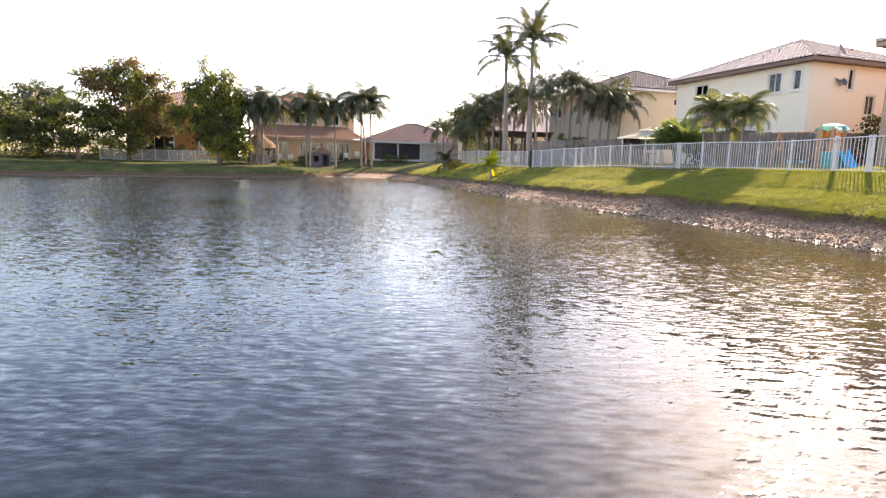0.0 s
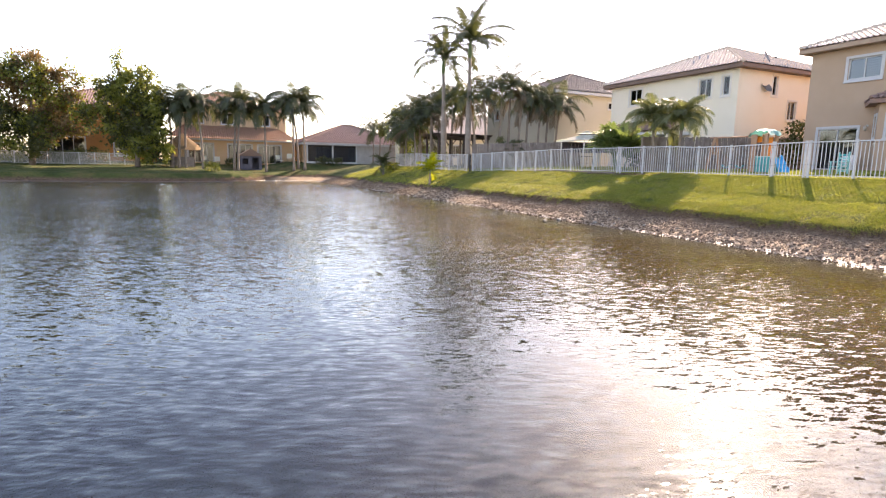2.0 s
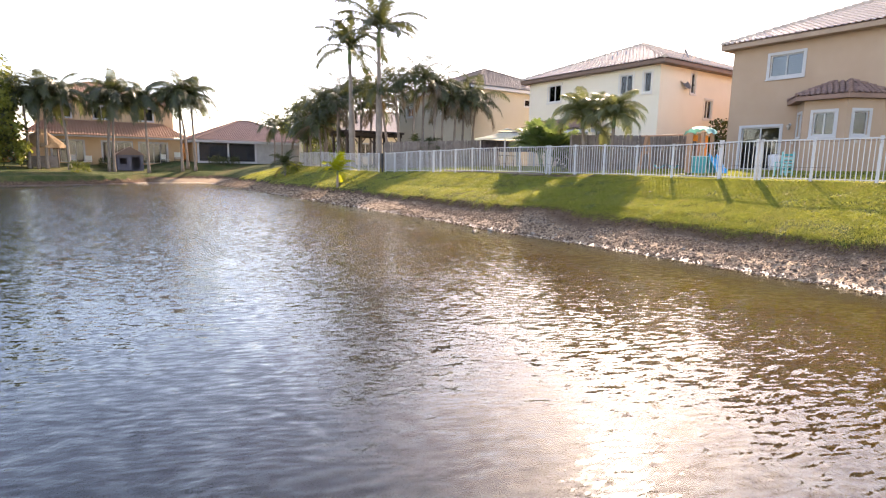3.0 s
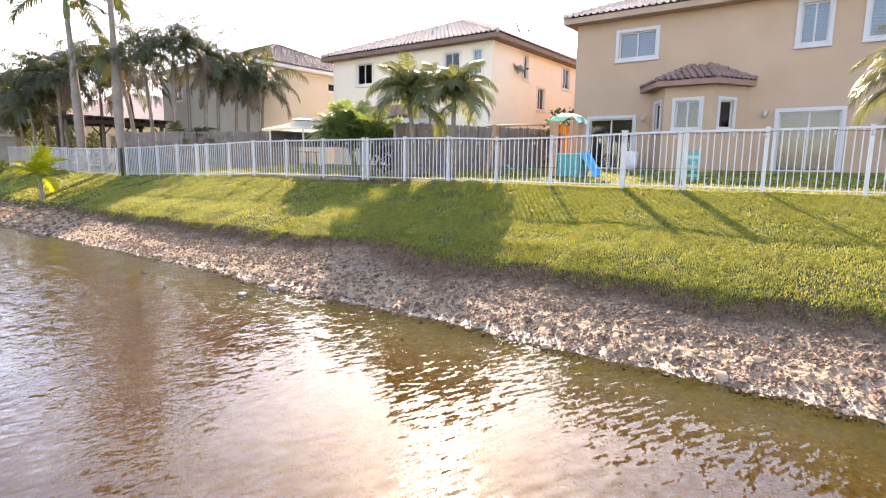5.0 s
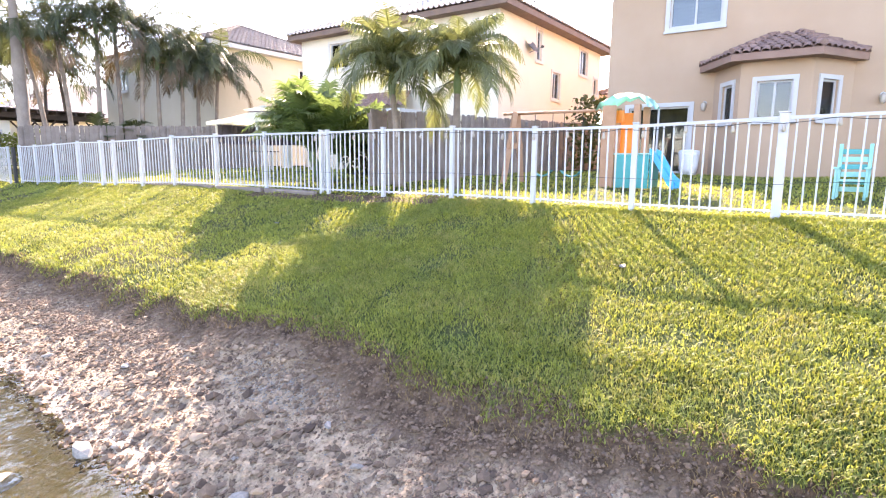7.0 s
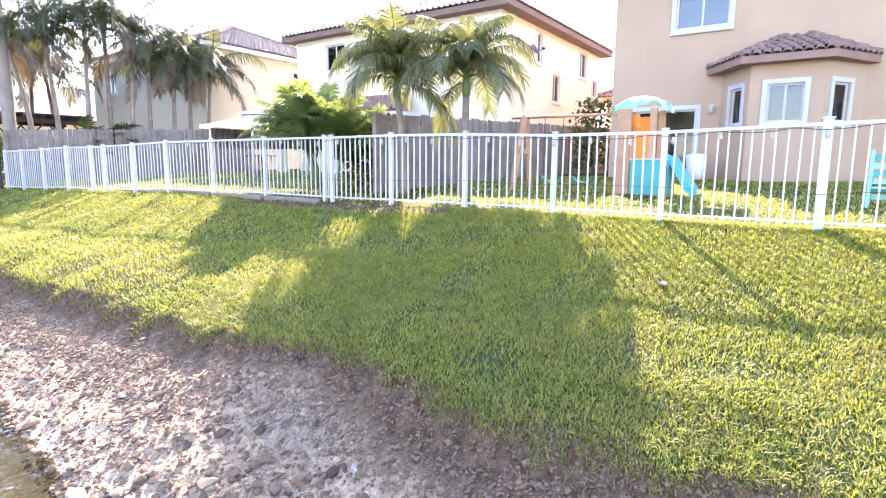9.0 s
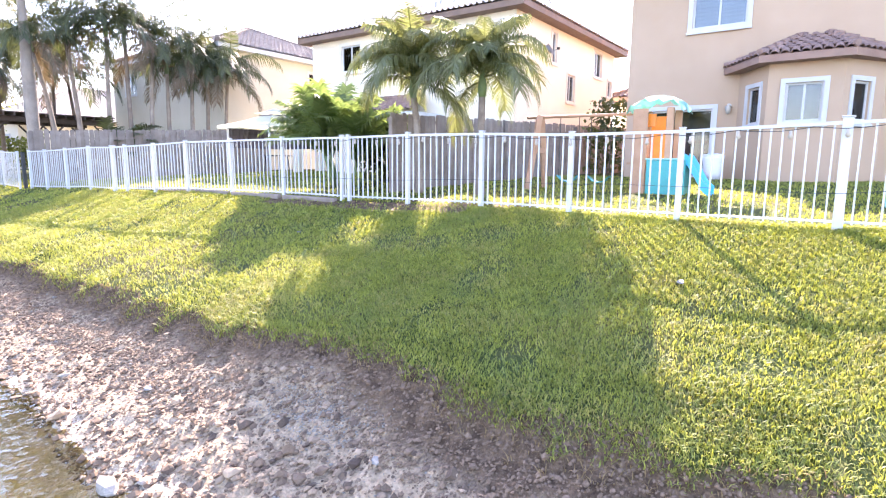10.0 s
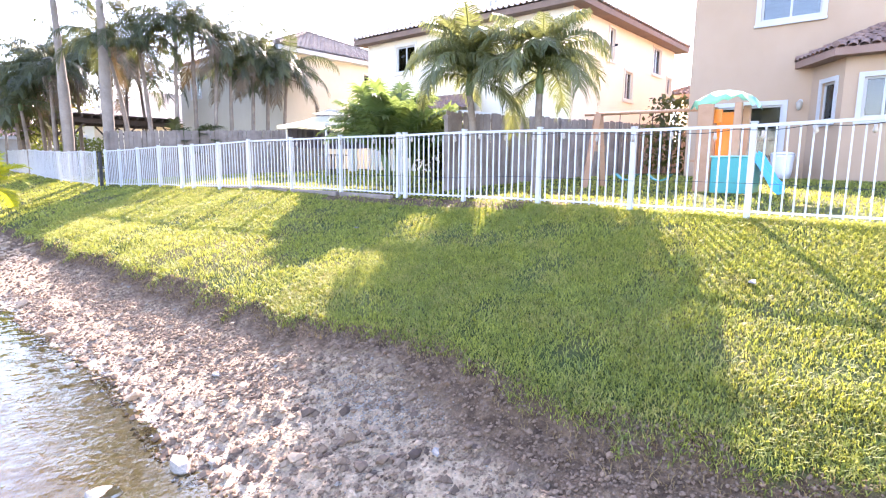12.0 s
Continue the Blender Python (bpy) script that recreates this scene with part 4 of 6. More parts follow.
def porch_house():
    """Single-storey house across the pond with a screened porch under a brown hip roof."""
    x0, x1, y0, y1, z0, z1 = 14.3, 27.0, 68.6, 80.0, 1.5, 4.15
    ho = thing("house", ((x0 + x1) / 2, y0, z0), "single-storey house with brown hip roof and screened porch", "house", "houses round the pond")
    body = new("house_body")
    body.parent = ho
    body.matrix_parent_inverse = Matrix.Translation((-(x0 + x1) / 2, -y0, -z0))
    bm = bmesh.new()
    wall_x(bm, y0 + 2.5, y0 + 2.75, x0, x1, z0, z1, [(16.0, 18.0, z0, 3.7), (20.0, 21.5, 2.5, 3.7)])
    part("wall", bm, M_STUCCO_PEACH, body)
    part("wall", boxed(x0, y0 + 2.75, z0, x0 + 0.25, y1, z1), M_STUCCO_PEACH, body)
    part("wall", boxed(x1 - 0.25, y0, z0, x1, y1, z1), M_STUCCO_PEACH, body)
    part("wall", boxed(x0 + 0.25, y1 - 0.25, z0, x1 - 0.25, y1, z1), M_STUCCO_PEACH, body)
    part("wall", boxed(20.4, y0, z0, x1 - 0.25, y0 + 0.2, z1), M_CONCRETE, body, "grey rendered end wall")
    part("porch_parapet", boxed(x0, y0, z0, 20.4, y0 + 0.15, z0 + 0.55), M_TRIM, body)
    part("porch_beam", boxed(x0, y0, 3.95, 20.4, y0 + 0.2, z1), M_TRIM, body)
    for x in (x0, 17.3, 20.2):
        part("porch_post", boxed(x, y0 - 0.01, z0 + 0.55, x + 0.18, y0 + 0.17, 3.95), M_TRIM, body)
    for x in (x0 + 0.18, 17.48):
        part("screen", boxed(x, y0 + 0.06, z0 + 0.55, x + (2.82 if x < 16 else 2.72), y0 + 0.07, 3.95), M_SCREEN, body, "dark insect screen")
    for x in (16.0, 20.0):
        window_unit(body, (x + 1.0 if x < 17 else x + 0.75, y0 + 2.5, z0 if x < 17 else 2.5), 0, 2.0 if x < 17 else 1.5, 2.2 if x < 17 else 1.2, 0.08, 0, x < 17)
    hip_roof(body, x0 - 0.5, x1 + 0.5, y0 - 0.5, y1 + 0.5, 4.2, 0.4, M_TILE_BROWN, M_TRIM)
    return ho


def peach_house():
    """Two-storey house across the pond: tall back block, lower tiled roof all along the garden side."""
    z0 = 1.5
    ho = thing("house", (6.0, 72, z0), "two-storey peach stucco house with orange tiled roofs", "house", "houses round the pond")
    body = new("house_body")
    body.parent = ho
    body.matrix_parent_inverse = Matrix.Translation((-6, -72, -z0))
    shell(body, 0.5, 13.2, 76.0, 86.0, z0, 8.3, M_STUCCO_PEACH, [], [(2.0, 3.6, 6.3, 7.6), (5.6, 7.0, 6.3, 7.6), (9.6, 11.2, 6.3, 7.6)])
    for a in (2.0, 5.6, 9.6):
        w = 1.4 if a == 5.6 else 1.6
        window_unit(body, (a + w / 2, 76.0, 6.3), 0, w, 1.3, 0.1)
    hip_roof(body, 0.0, 13.7, 75.5, 86.5, 8.35, 0.38, M_TILE_ORANGE, M_FASCIA_TAN)
    holes = [(1.8, 4.4, 1.7, 3.8), (6.0, 8.6, 1.7, 3.8), (9.3, 11.9, 1.7, 3.8)]
    bm = bmesh.new()
    wall_x(bm, 72.0, 72.25, 0.0, 13.4, z0, 4.2, holes)
    part("wall", bm, M_STUCCO_PEACH, body)
    part("wall", boxed(0.0, 72.25, z0, 0.25, 76.0, 4.2), M_STUCCO_PEACH, body)
    part("wall", boxed(13.15, 72.25, z0, 13.4, 76.0, 4.2), M_STUCCO_PEACH, body)
    for a, b, c, d in holes:
        window_unit(body, ((a + b) / 2, 72.0, c), 0, b - a, d - c, 0.12, 0, True, 4)
    part("lean_to", boxed(-0.4, 71.4, 4.2, 13.9, 76.0, 4.35), M_TRIM, body)
    bm = bmesh.new()
    tile_slope(bm, (-0.5, 71.3, 4.35), (1, 0, 0), (0, 1, 0.36), 14.5, 4.9, 0.4, 0.4)
    tagged(part("lower_roof_tiles", bm, M_TILE_ORANGE, body), kind="stuff")
    return ho


def orange_house():
    x0, x1, y0, y1, z0, z1 = -12.5, -1.5, 71.0, 82.0, 1.5, 7.2
    ho = thing("house", ((x0 + x1) / 2, y0, z0), "orange stucco house half hidden by trees", "house", "houses round the pond")
    body = new("house_body")
    body.parent = ho
    body.matrix_parent_inverse = Matrix.Translation((-(x0 + x1) / 2, -y0, -z0))
    south = [(-10.9, -7.9, 1.6, 4.0), (-5.3, -3.8, 2.2, 3.6)]
    shell(body, x0, x1, y0, y1, z0, z1, M_STUCCO_ORANGE, [], south)
    for i, (a, b, c, d) in enumerate(south):
        window_unit(body, ((a + b) / 2, y0, c), 0, b - a, d - c, 0.1, 0, i == 0, 3 if i == 0 else 2)
    hip_roof(body, x0 - 0.5, x1 + 0.5, y0 - 0.5, y1 + 0.5, 7.25, 0.38, M_TILE_BROWN, M_FASCIA)
    return ho


near_house(), middle_house(), third_house(), fourth_house(), rear_house(), porch_house(), peach_house(), orange_house()


# ---- white picket fences ----
def sag(y):
    """How much lower the fence's top runs at one stretch."""
    return -0.08 * math.exp(-((y - 17.7) / 2.0) ** 2)


def picket_fence(name, posts, label, height=1.17, gap=0.118, skip=(), gate=()):
    """Posts at the given places; bottom and top rails and thin square pickets between them."""
    x, y = posts[0]
    fe = thing(name, (x, y, gz(x, y)), label, "fence", "white metal fences")
    inv = Matrix.Translation((-x, -y, -gz(x, y)))
    post_me = bpy.data.meshes.new("post")
    bm = boxed(-0.032, -0.032, -0.25, 0.032, 0.032, height, 0.004)
    box(bm, -0.04, -0.04, height + 0.001, 0.04, 0.04, height + 0.016, 0.004)
    bm.to_mesh(post_me)
    bm.free()
    post_me.materials.append(M_FENCE)
    pick_me = bpy.data.meshes.new("picket")
    bm = boxed(-0.009, -0.009, 0.06, 0.009, 0.009, height - 0.05, 0.0)
    bm.to_mesh(pick_me)
    bm.free()
    pick_me.materials.append(M_FENCE)

    def stand(part_name, me, px, py, pz, ang, sx=1.0, low=0.0):
        o = new(part_name, me)
        o.parent = fe
        o.matrix_parent_inverse = inv
        o.matrix_basis = pose(px, py, pz, random.uniform(-0.4, 0.4), random.uniform(-0.4, 0.4), ang) @ Matrix.Diagonal((sx, sx, 1 + low / height, 1))
        return o

    for i, (a, b) in enumerate(zip(posts, posts[1:])):
        za, zb = gz(*a), gz(*b)
        d = Vector((b[0] - a[0], b[1] - a[1], zb - za))
        ang = math.degrees(math.atan2(d.y, d.x))
        wide = 1.5 if i in gate else 1.0
        stand("post", post_me, a[0], a[1], za, ang, wide, 0.0 if i in gate else sag(a[1]))
        L = math.hypot(d.x, d.y)
        for h, t in ((0.09, 0.014), (height - 0.035, 0.02)):
            dip = h > 0.5
            rail = tubed([(a[0], a[1], za + h + dip * sag(a[1])), (b[0], b[1], zb + h + dip * sag(b[1]))], t * 1.25, 4)
            o = part("rail", rail, M_FENCE, fe)
            o.matrix_parent_inverse = inv
        n = max(2, round(L / gap))
        for k in range(1, n):
            f = k / n
            stand("picket", pick_me, a[0] + d.x * f, a[1] + d.y * f, za + d.z * f, ang, 1.0, sag(a[1]) * (1 - f) + sag(b[1]) * f)
    stand("post", post_me, posts[-1][0], posts[-1][1], gz(*posts[-1]), 0)
    return fe


MAIN_POSTS = [(18.74, 35.5), (18.82, 34.5), (18.88, 33.2), (18.94, 31.85), (18.99, 30.55), (19.04, 30.0), (19.12, 28.75), (19.25, 27.5), (19.4, 26.0),
              (19.44, 24.3), (19.42, 22.62), (19.41, 22.42), (19.4, 21.05), (19.4, 19.62), (19.39, 18.2), (19.39, 16.8), (19.43, 15.2),
              (19.42, 14.13), (19.42, 14.0), (19.45, 12.68), (19.46, 11.2), (19.47, 9.7), (19.48, 8.2), (19.5, 6.7), (19.5, 5.2)]
picket_fence("metal_fence", MAIN_POSTS, "white aluminium picket fence along the lawn", gate=(4, 16))
picket_fence("metal_fence", [(18.62, 36.1), (18.66, 37.6), (18.72, 39.1), (18.8, 40.6), (18.9, 42.1), (19.0, 43.6), (19.1, 45.1), (19.2, 46.6), (19.3, 48.1), (19.4, 49.6), (19.5, 51.1), (19.6, 52.6)],
             "white aluminium picket fence before tall palms")
picket_fence("metal_fence", [(-14.2 + 1.27 * i, 66.4 + 0.02 * i) for i in range(10)], "white aluminium picket fence by an orange house", gap=0.06)


def end_post(x, y):
    """A dark square post where two white fences meet."""
    z = gz(x, y)
    th = thing("fence_post", (x, y, z), "dark grey square post where two white fences meet", "post")
    part("shaft", boxed(-0.045, -0.045, -0.2, 0.045, 0.045, 1.12, 0.006), M_METAL_DARK, th)
    part("cap", boxed(-0.055, -0.055, 1.121, 0.055, 0.055, 1.145, 0.006), M_METAL_DARK, th)


end_post(18.655, 35.74)


# ---- palms and trees ----
def frond_mesh(name, L, a0, a1, pairs, leaf, mat, droop=0.5, wid=0.03, vee=0.35, seed=1):
    """One feather leaf growing along +x from the origin: stalk angle goes from a0 to a1 degrees; paired leaflets hang from it."""
    rng = random.Random(seed)
    steps = 12
    pts, ang = [Vector((0, 0, 0))], []
    for i in range(steps):
        a = radians(a0 + (a1 - a0) * ((i + 0.5) / steps) ** 1.2)
        ang.append(a)
        pts.append(pts[-1] + Vector((math.cos(a), 0, math.sin(a))) * L / steps)
    ang.append(ang[-1])
    verts, faces = [], []

    def at(s):
        f = s * steps
        i = min(int(f), steps - 1)
        return pts[i].lerp(pts[i + 1], f - i), ang[i]

    for i, p in enumerate(pts):
        r = 0.022 * L / 2.0 * (1 - 0.8 * i / steps) + 0.004
        for k in range(3):
            t = 2 * math.pi * k / 3
            verts.append(p + Vector((-math.sin(ang[i]) * math.cos(t) * r, math.sin(t) * r, math.cos(ang[i]) * math.cos(t) * r)))
    for i in range(steps):
        for k in range(3):
            a, b = i * 3 + k, i * 3 + (k + 1) % 3
            faces.append((a, b, b + 3, a + 3))
    for j in range(pairs):
        s = 0.14 + 0.86 * (j + 0.5) / pairs
        p, a = at(s)
        fwd = Vector((math.cos(a), 0, math.sin(a)))
        up = Vector((-math.sin(a), 0, math.cos(a)))
        ll = leaf * (0.55 + 0.45 * math.sin(math.pi * min(1, 0.12 + s * 0.85))) * rng.uniform(0.85, 1.1)
        sweep = 0.35 + 0.75 * s
        for side in (-1, 1):
            sv = Vector((0, side, 0))
            d0 = (sv + fwd * sweep * rng.uniform(0.8, 1.2) + up * vee * rng.uniform(0.4, 1.3)).normalized()
            m1 = p + d0 * ll * 0.5 + Vector((0, 0, -droop * ll * 0.12))
            d1 = (d0 + Vector((0, 0, -droop * rng.uniform(0.8, 1.5)))).normalized()
            tip = m1 + d1 * ll * 0.5
            wv = (fwd * 0.9 - sv * 0.2).normalized() * wid * rng.uniform(0.8, 1.2)
            n = len(verts)
            verts += [p - wv * 0.4, p + wv * 0.4, m1 - wv * 0.5, m1 + wv * 0.5, tip]
            faces += [(n, n + 1, n + 3, n + 2), (n + 2, n + 3, n + 4)]
    me = bpy.data.meshes.new(name)
    me.from_pydata([tuple(v) for v in verts], [], faces)
    me.materials.append(mat)
    return me


ARCHING = ((84, 10), (72, -45), (55, -75), (32, -86), (5, -90))


def frond_set(L, leaf, mat, pairs, wid, droop=0.6, dry=None, seed=3, arch=((78, 35), (62, -15), (42, -50), (18, -72), (-10, -82))):
    """Fronds from upright to hanging."""
    out = []
    for i, (a0, a1) in enumerate(arch):
        out.append(frond_mesh("frond", L * (0.9 if i == 0 else 1.0), a0, a1, pairs, leaf, mat if i < 4 or dry is None else dry, droop, wid, seed=seed + i))
    return out


ROYAL = frond_set(3.3, 0.8, M_FROND, 54, 0.06, 1.2, None, 11)
CHRISTMAS = frond_set(2.1, 0.62, M_FROND, 44, 0.028, 1.9, M_FROND_DRY, 21, ARCHING)
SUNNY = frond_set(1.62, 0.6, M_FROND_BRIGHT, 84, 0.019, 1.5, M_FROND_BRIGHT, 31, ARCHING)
ARECA = frond_set(1.75, 0.56, M_FROND_ARECA, 50, 0.038, 0.7, M_FROND_ARECA, 41, ((86, 45), (78, 5), (64, -25), (50, -50), (30, -60)))
FAR_PALM = frond_set(2.3, 0.75, M_FROND, 40, 0.042, 1.7, M_FROND, 71, ARCHING)
YOUNG = frond_set(1.25, 0.42, M_FROND_YOUNG, 26, 0.04, 0.4, M_FROND_YOUNG, 51)
YOUNG_DARK = frond_set(1.5, 0.5, M_FROND, 26, 0.045, 0.4, M_FROND_DRY, 61)


def palm(at, height, fronds, counts, label, lean=(0, 0), r=0.12, shaft=0.7, trunk_mat=M_TRUNK, bulge=0.0, group="palms", shaft_mat=M_CROWNSHAFT, size=1.0, ring=True):
    """A feather palm: ringed tapering trunk, green crownshaft and a crown of separate fronds; counts: how many of each frond kind."""
    x, y = at
    z = gz(x, y) - 0.05
    th = thing("palm_tree", (x, y, z), label, "palm tree", group)
    pts, rad = [], []
    n = 14
    for i in range(n + 1):
        f = i / n
        pts.append((lean[0] * f * f, lean[1] * f * f, height * f))
        rr = r * (1.0 - 0.35 * f + bulge * math.exp(-((f - 0.4) / 0.22) ** 2)) + (0.35 * r * max(0, 1 - f * 9))
        rad.append(rr * (1.04 if i % 2 else 0.98))
    part("trunk", tubed(pts, rad, 12), trunk_mat, th)
    top = Vector(pts[-1])
    if shaft:
        part("crownshaft", tubed([top - Vector((0, 0, 0.05)), top + Vector((0, 0, shaft * 0.25)), top + Vector((0, 0, shaft))], [r * 0.72, r * 0.95, r * 0.35], 10), shaft_mat, th)
    head = top + Vector((0, 0, max(0.0, shaft * 0.85)))
    az = random.uniform(0, 360)
    for kind, c in enumerate(counts):
        for i in range(c):
            az += 137.5 + random.uniform(-18, 18)
            o = new("frond", fronds[kind])
            o.parent = th
            s = size * random.uniform(0.85, 1.12)
            o.matrix_local = Matrix.Translation(head - Vector((0, 0, 0.05 * kind))) @ pose(0, 0, 0, random.uniform(-14, 14), random.uniform(-9, 9), az) @ Matrix.Diagonal((s, s, s, 1))
    return th


def palm_clump(at, stems, fronds, label, spread=0.35, counts=(2, 3, 2, 0, 0), size=1.0, group="shrub palms"):
    """Many thin stems from one root, each with a few arching fronds."""
    x, y = at
    z = gz(x, y) - 0.05
    th = thing("palm_shrub", (x, y, z), label, "palm", group)
    for i in range(stems):
        a = 2 * math.pi * i / stems + random.uniform(-0.4, 0.4)
        h = random.uniform(0.5, 1.3) * size
        rr = spread * random.uniform(0.3, 1.0)
        base, top = Vector((rr * math.cos(a), rr * math.sin(a), 0)), Vector((rr * 2.0 * math.cos(a), rr * 2.0 * math.sin(a), h))
        part("stem", tubed([base, base.lerp(top, 0.5), top], [0.035, 0.03, 0.022], 7), M_CROWNSHAFT, th)
        for kind, c in enumerate(counts):
            for k in range(c):
                o = new("frond", fronds[kind])
                o.parent = th
                s = size * random.uniform(0.75, 1.1)
                o.matrix_local = Matrix.Translation(top) @ pose(0, 0, 0, random.uniform(-15, 15), random.uniform(-10, 10), math.degrees(a) + random.uniform(-110, 110)) @ Matrix.Diagonal((s, s, s, 1))
    return th


ROYAL_LABEL = "tall royal palm with smooth pale grey trunk"
palm((20.0, 38.75), 7.8, ROYAL, (3, 5, 5, 4, 0), ROYAL_LABEL, (0.05, 0.1), 0.175, 1.25, M_TRUNK_ROYAL, 0.35, "royal palms")
palm((19.5, 41.8), 7.1, ROYAL, (2, 5, 5, 4, 0), ROYAL_LABEL, (-0.1, 0.1), 0.18, 1.2, M_TRUNK_ROYAL, 0.35, "royal palms", size=0.9)

DARK_LABEL = "slender palm with dark drooping fronds behind the fence"
for x, y, h, lx in ((20.9, 39.2, 4.6, -0.5), (21.6, 38.9, 5.0, -0.2), (22.4, 38.4, 5.3, 0.1), (23.3, 38.6, 5.5, -0.1), (23.9, 38.2, 5.0, 0.3),
                    (24.8, 38.5, 4.2, 0.0), (25.7, 38.3, 4.5, 0.1), (26.5, 38.4, 4.3, 0.1), (27.3, 38.3, 4.0, 0.2)):
    palm((x, y), h, CHRISTMAS, (2, 3, 4, 5, 2), DARK_LABEL, (lx, random.uniform(-0.2, 0.2)), 0.1, 0.55, group="palms in a row", size=random.uniform(1.02, 1.22))
for x, y, h in ((19.9, 45.2, 4.2), (19.3, 47.0, 3.0), (19.6, 50.0, 2.6), (20.6, 46.5, 4.6), (20.2, 48.0, 4.4), (21.6, 47.5, 5.0), (22.6, 46.8, 5.3), (21.0, 50.5, 4.2), (20.3, 53.5, 3.4), (23.8, 47.6, 5.2), (25.0, 48.0, 4.6)):
    palm((x, y), h, CHRISTMAS, (2, 4, 5, 5, 2), "leafy garden palm in a dense stand", (random.uniform(-0.3, 0.3), 0), 0.1, 0.5, group="palm stand", size=random.uniform(1.1, 1.35))

NEAR_LABEL = "sunlit palm with arching fronds behind the fence"
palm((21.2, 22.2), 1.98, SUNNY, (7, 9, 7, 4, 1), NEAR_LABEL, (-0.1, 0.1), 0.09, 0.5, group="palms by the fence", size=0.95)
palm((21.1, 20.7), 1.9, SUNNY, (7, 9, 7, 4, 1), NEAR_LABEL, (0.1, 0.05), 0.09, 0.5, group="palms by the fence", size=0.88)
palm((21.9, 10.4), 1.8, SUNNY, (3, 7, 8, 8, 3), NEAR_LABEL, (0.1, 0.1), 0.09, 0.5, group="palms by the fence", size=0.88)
palm_clump((21.5, 24.75), 11, ARECA, "bushy bright green palm clump behind the fence", 0.36, (3, 4, 2, 0, 0), 0.9)
palm_clump((22.4, 37.2), 6, YOUNG_DARK, "low spreading cycad-like palm by the wooden fence", 0.25, (1, 3, 3, 1, 0), 0.9)

palm((15.7, 35.6), 0.8, YOUNG, (4, 6, 4, 3, 0), "small yellow-green young palm on the bank", (0, 0), 0.08, 0.25, group="young palms")
palm((16.6, 47.6), 0.7, YOUNG_DARK, (3, 5, 4, 2, 1), "small dark green young palm on the bank", (0, 0), 0.09, 0.3, group="young palms")

FAR_LABEL = "far palm with drooping dark fronds by the pond"
for x, y, h, s in ((13.4, 65.0, 6.3, 1.3), (12.8, 65.5, 6.0, 1.2), (12.2, 64.9, 6.7, 1.35), (9.3, 65.0, 6.0, 1.3), (6.5, 65.2, 5.6, 1.2), (6.1, 65.0, 6.4, 1.35),
                   (3.1, 65.0, 6.0, 1.3), (1.5, 65.4, 5.2, 1.2), (0.9, 65.0, 5.9, 1.25), (0.3, 65.3, 5.4, 1.15)):
    palm((x, y), h, FAR_PALM, (2, 5, 6, 6, 3), FAR_LABEL, (random.uniform(-0.6, 0.6), 0), 0.13, 0.7, group="far palms", size=s)
for x, y, h in ((21.0, 64.2, 3.6), (21.9, 64.6, 3.4), (25.2, 64.4, 4.6)):
    palm((x, y), h, FAR_PALM, (2, 4, 4, 3, 1), "slim palm before a brown-roofed house", (0.1, 0), 0.1, 0.5, group="far palms", size=0.95)
for x, y, h in ((-26.5, 66.5, 3.2), (-23.8, 71.0, 3.8), (-21.2, 72.0, 5.5), (-19.2, 72.0, 5.3)):
    palm((x, y), h, FAR_PALM, (2, 4, 5, 4, 2), FAR_LABEL, (0.2, 0), 0.13, 0.6, group="far palms", size=1.25)


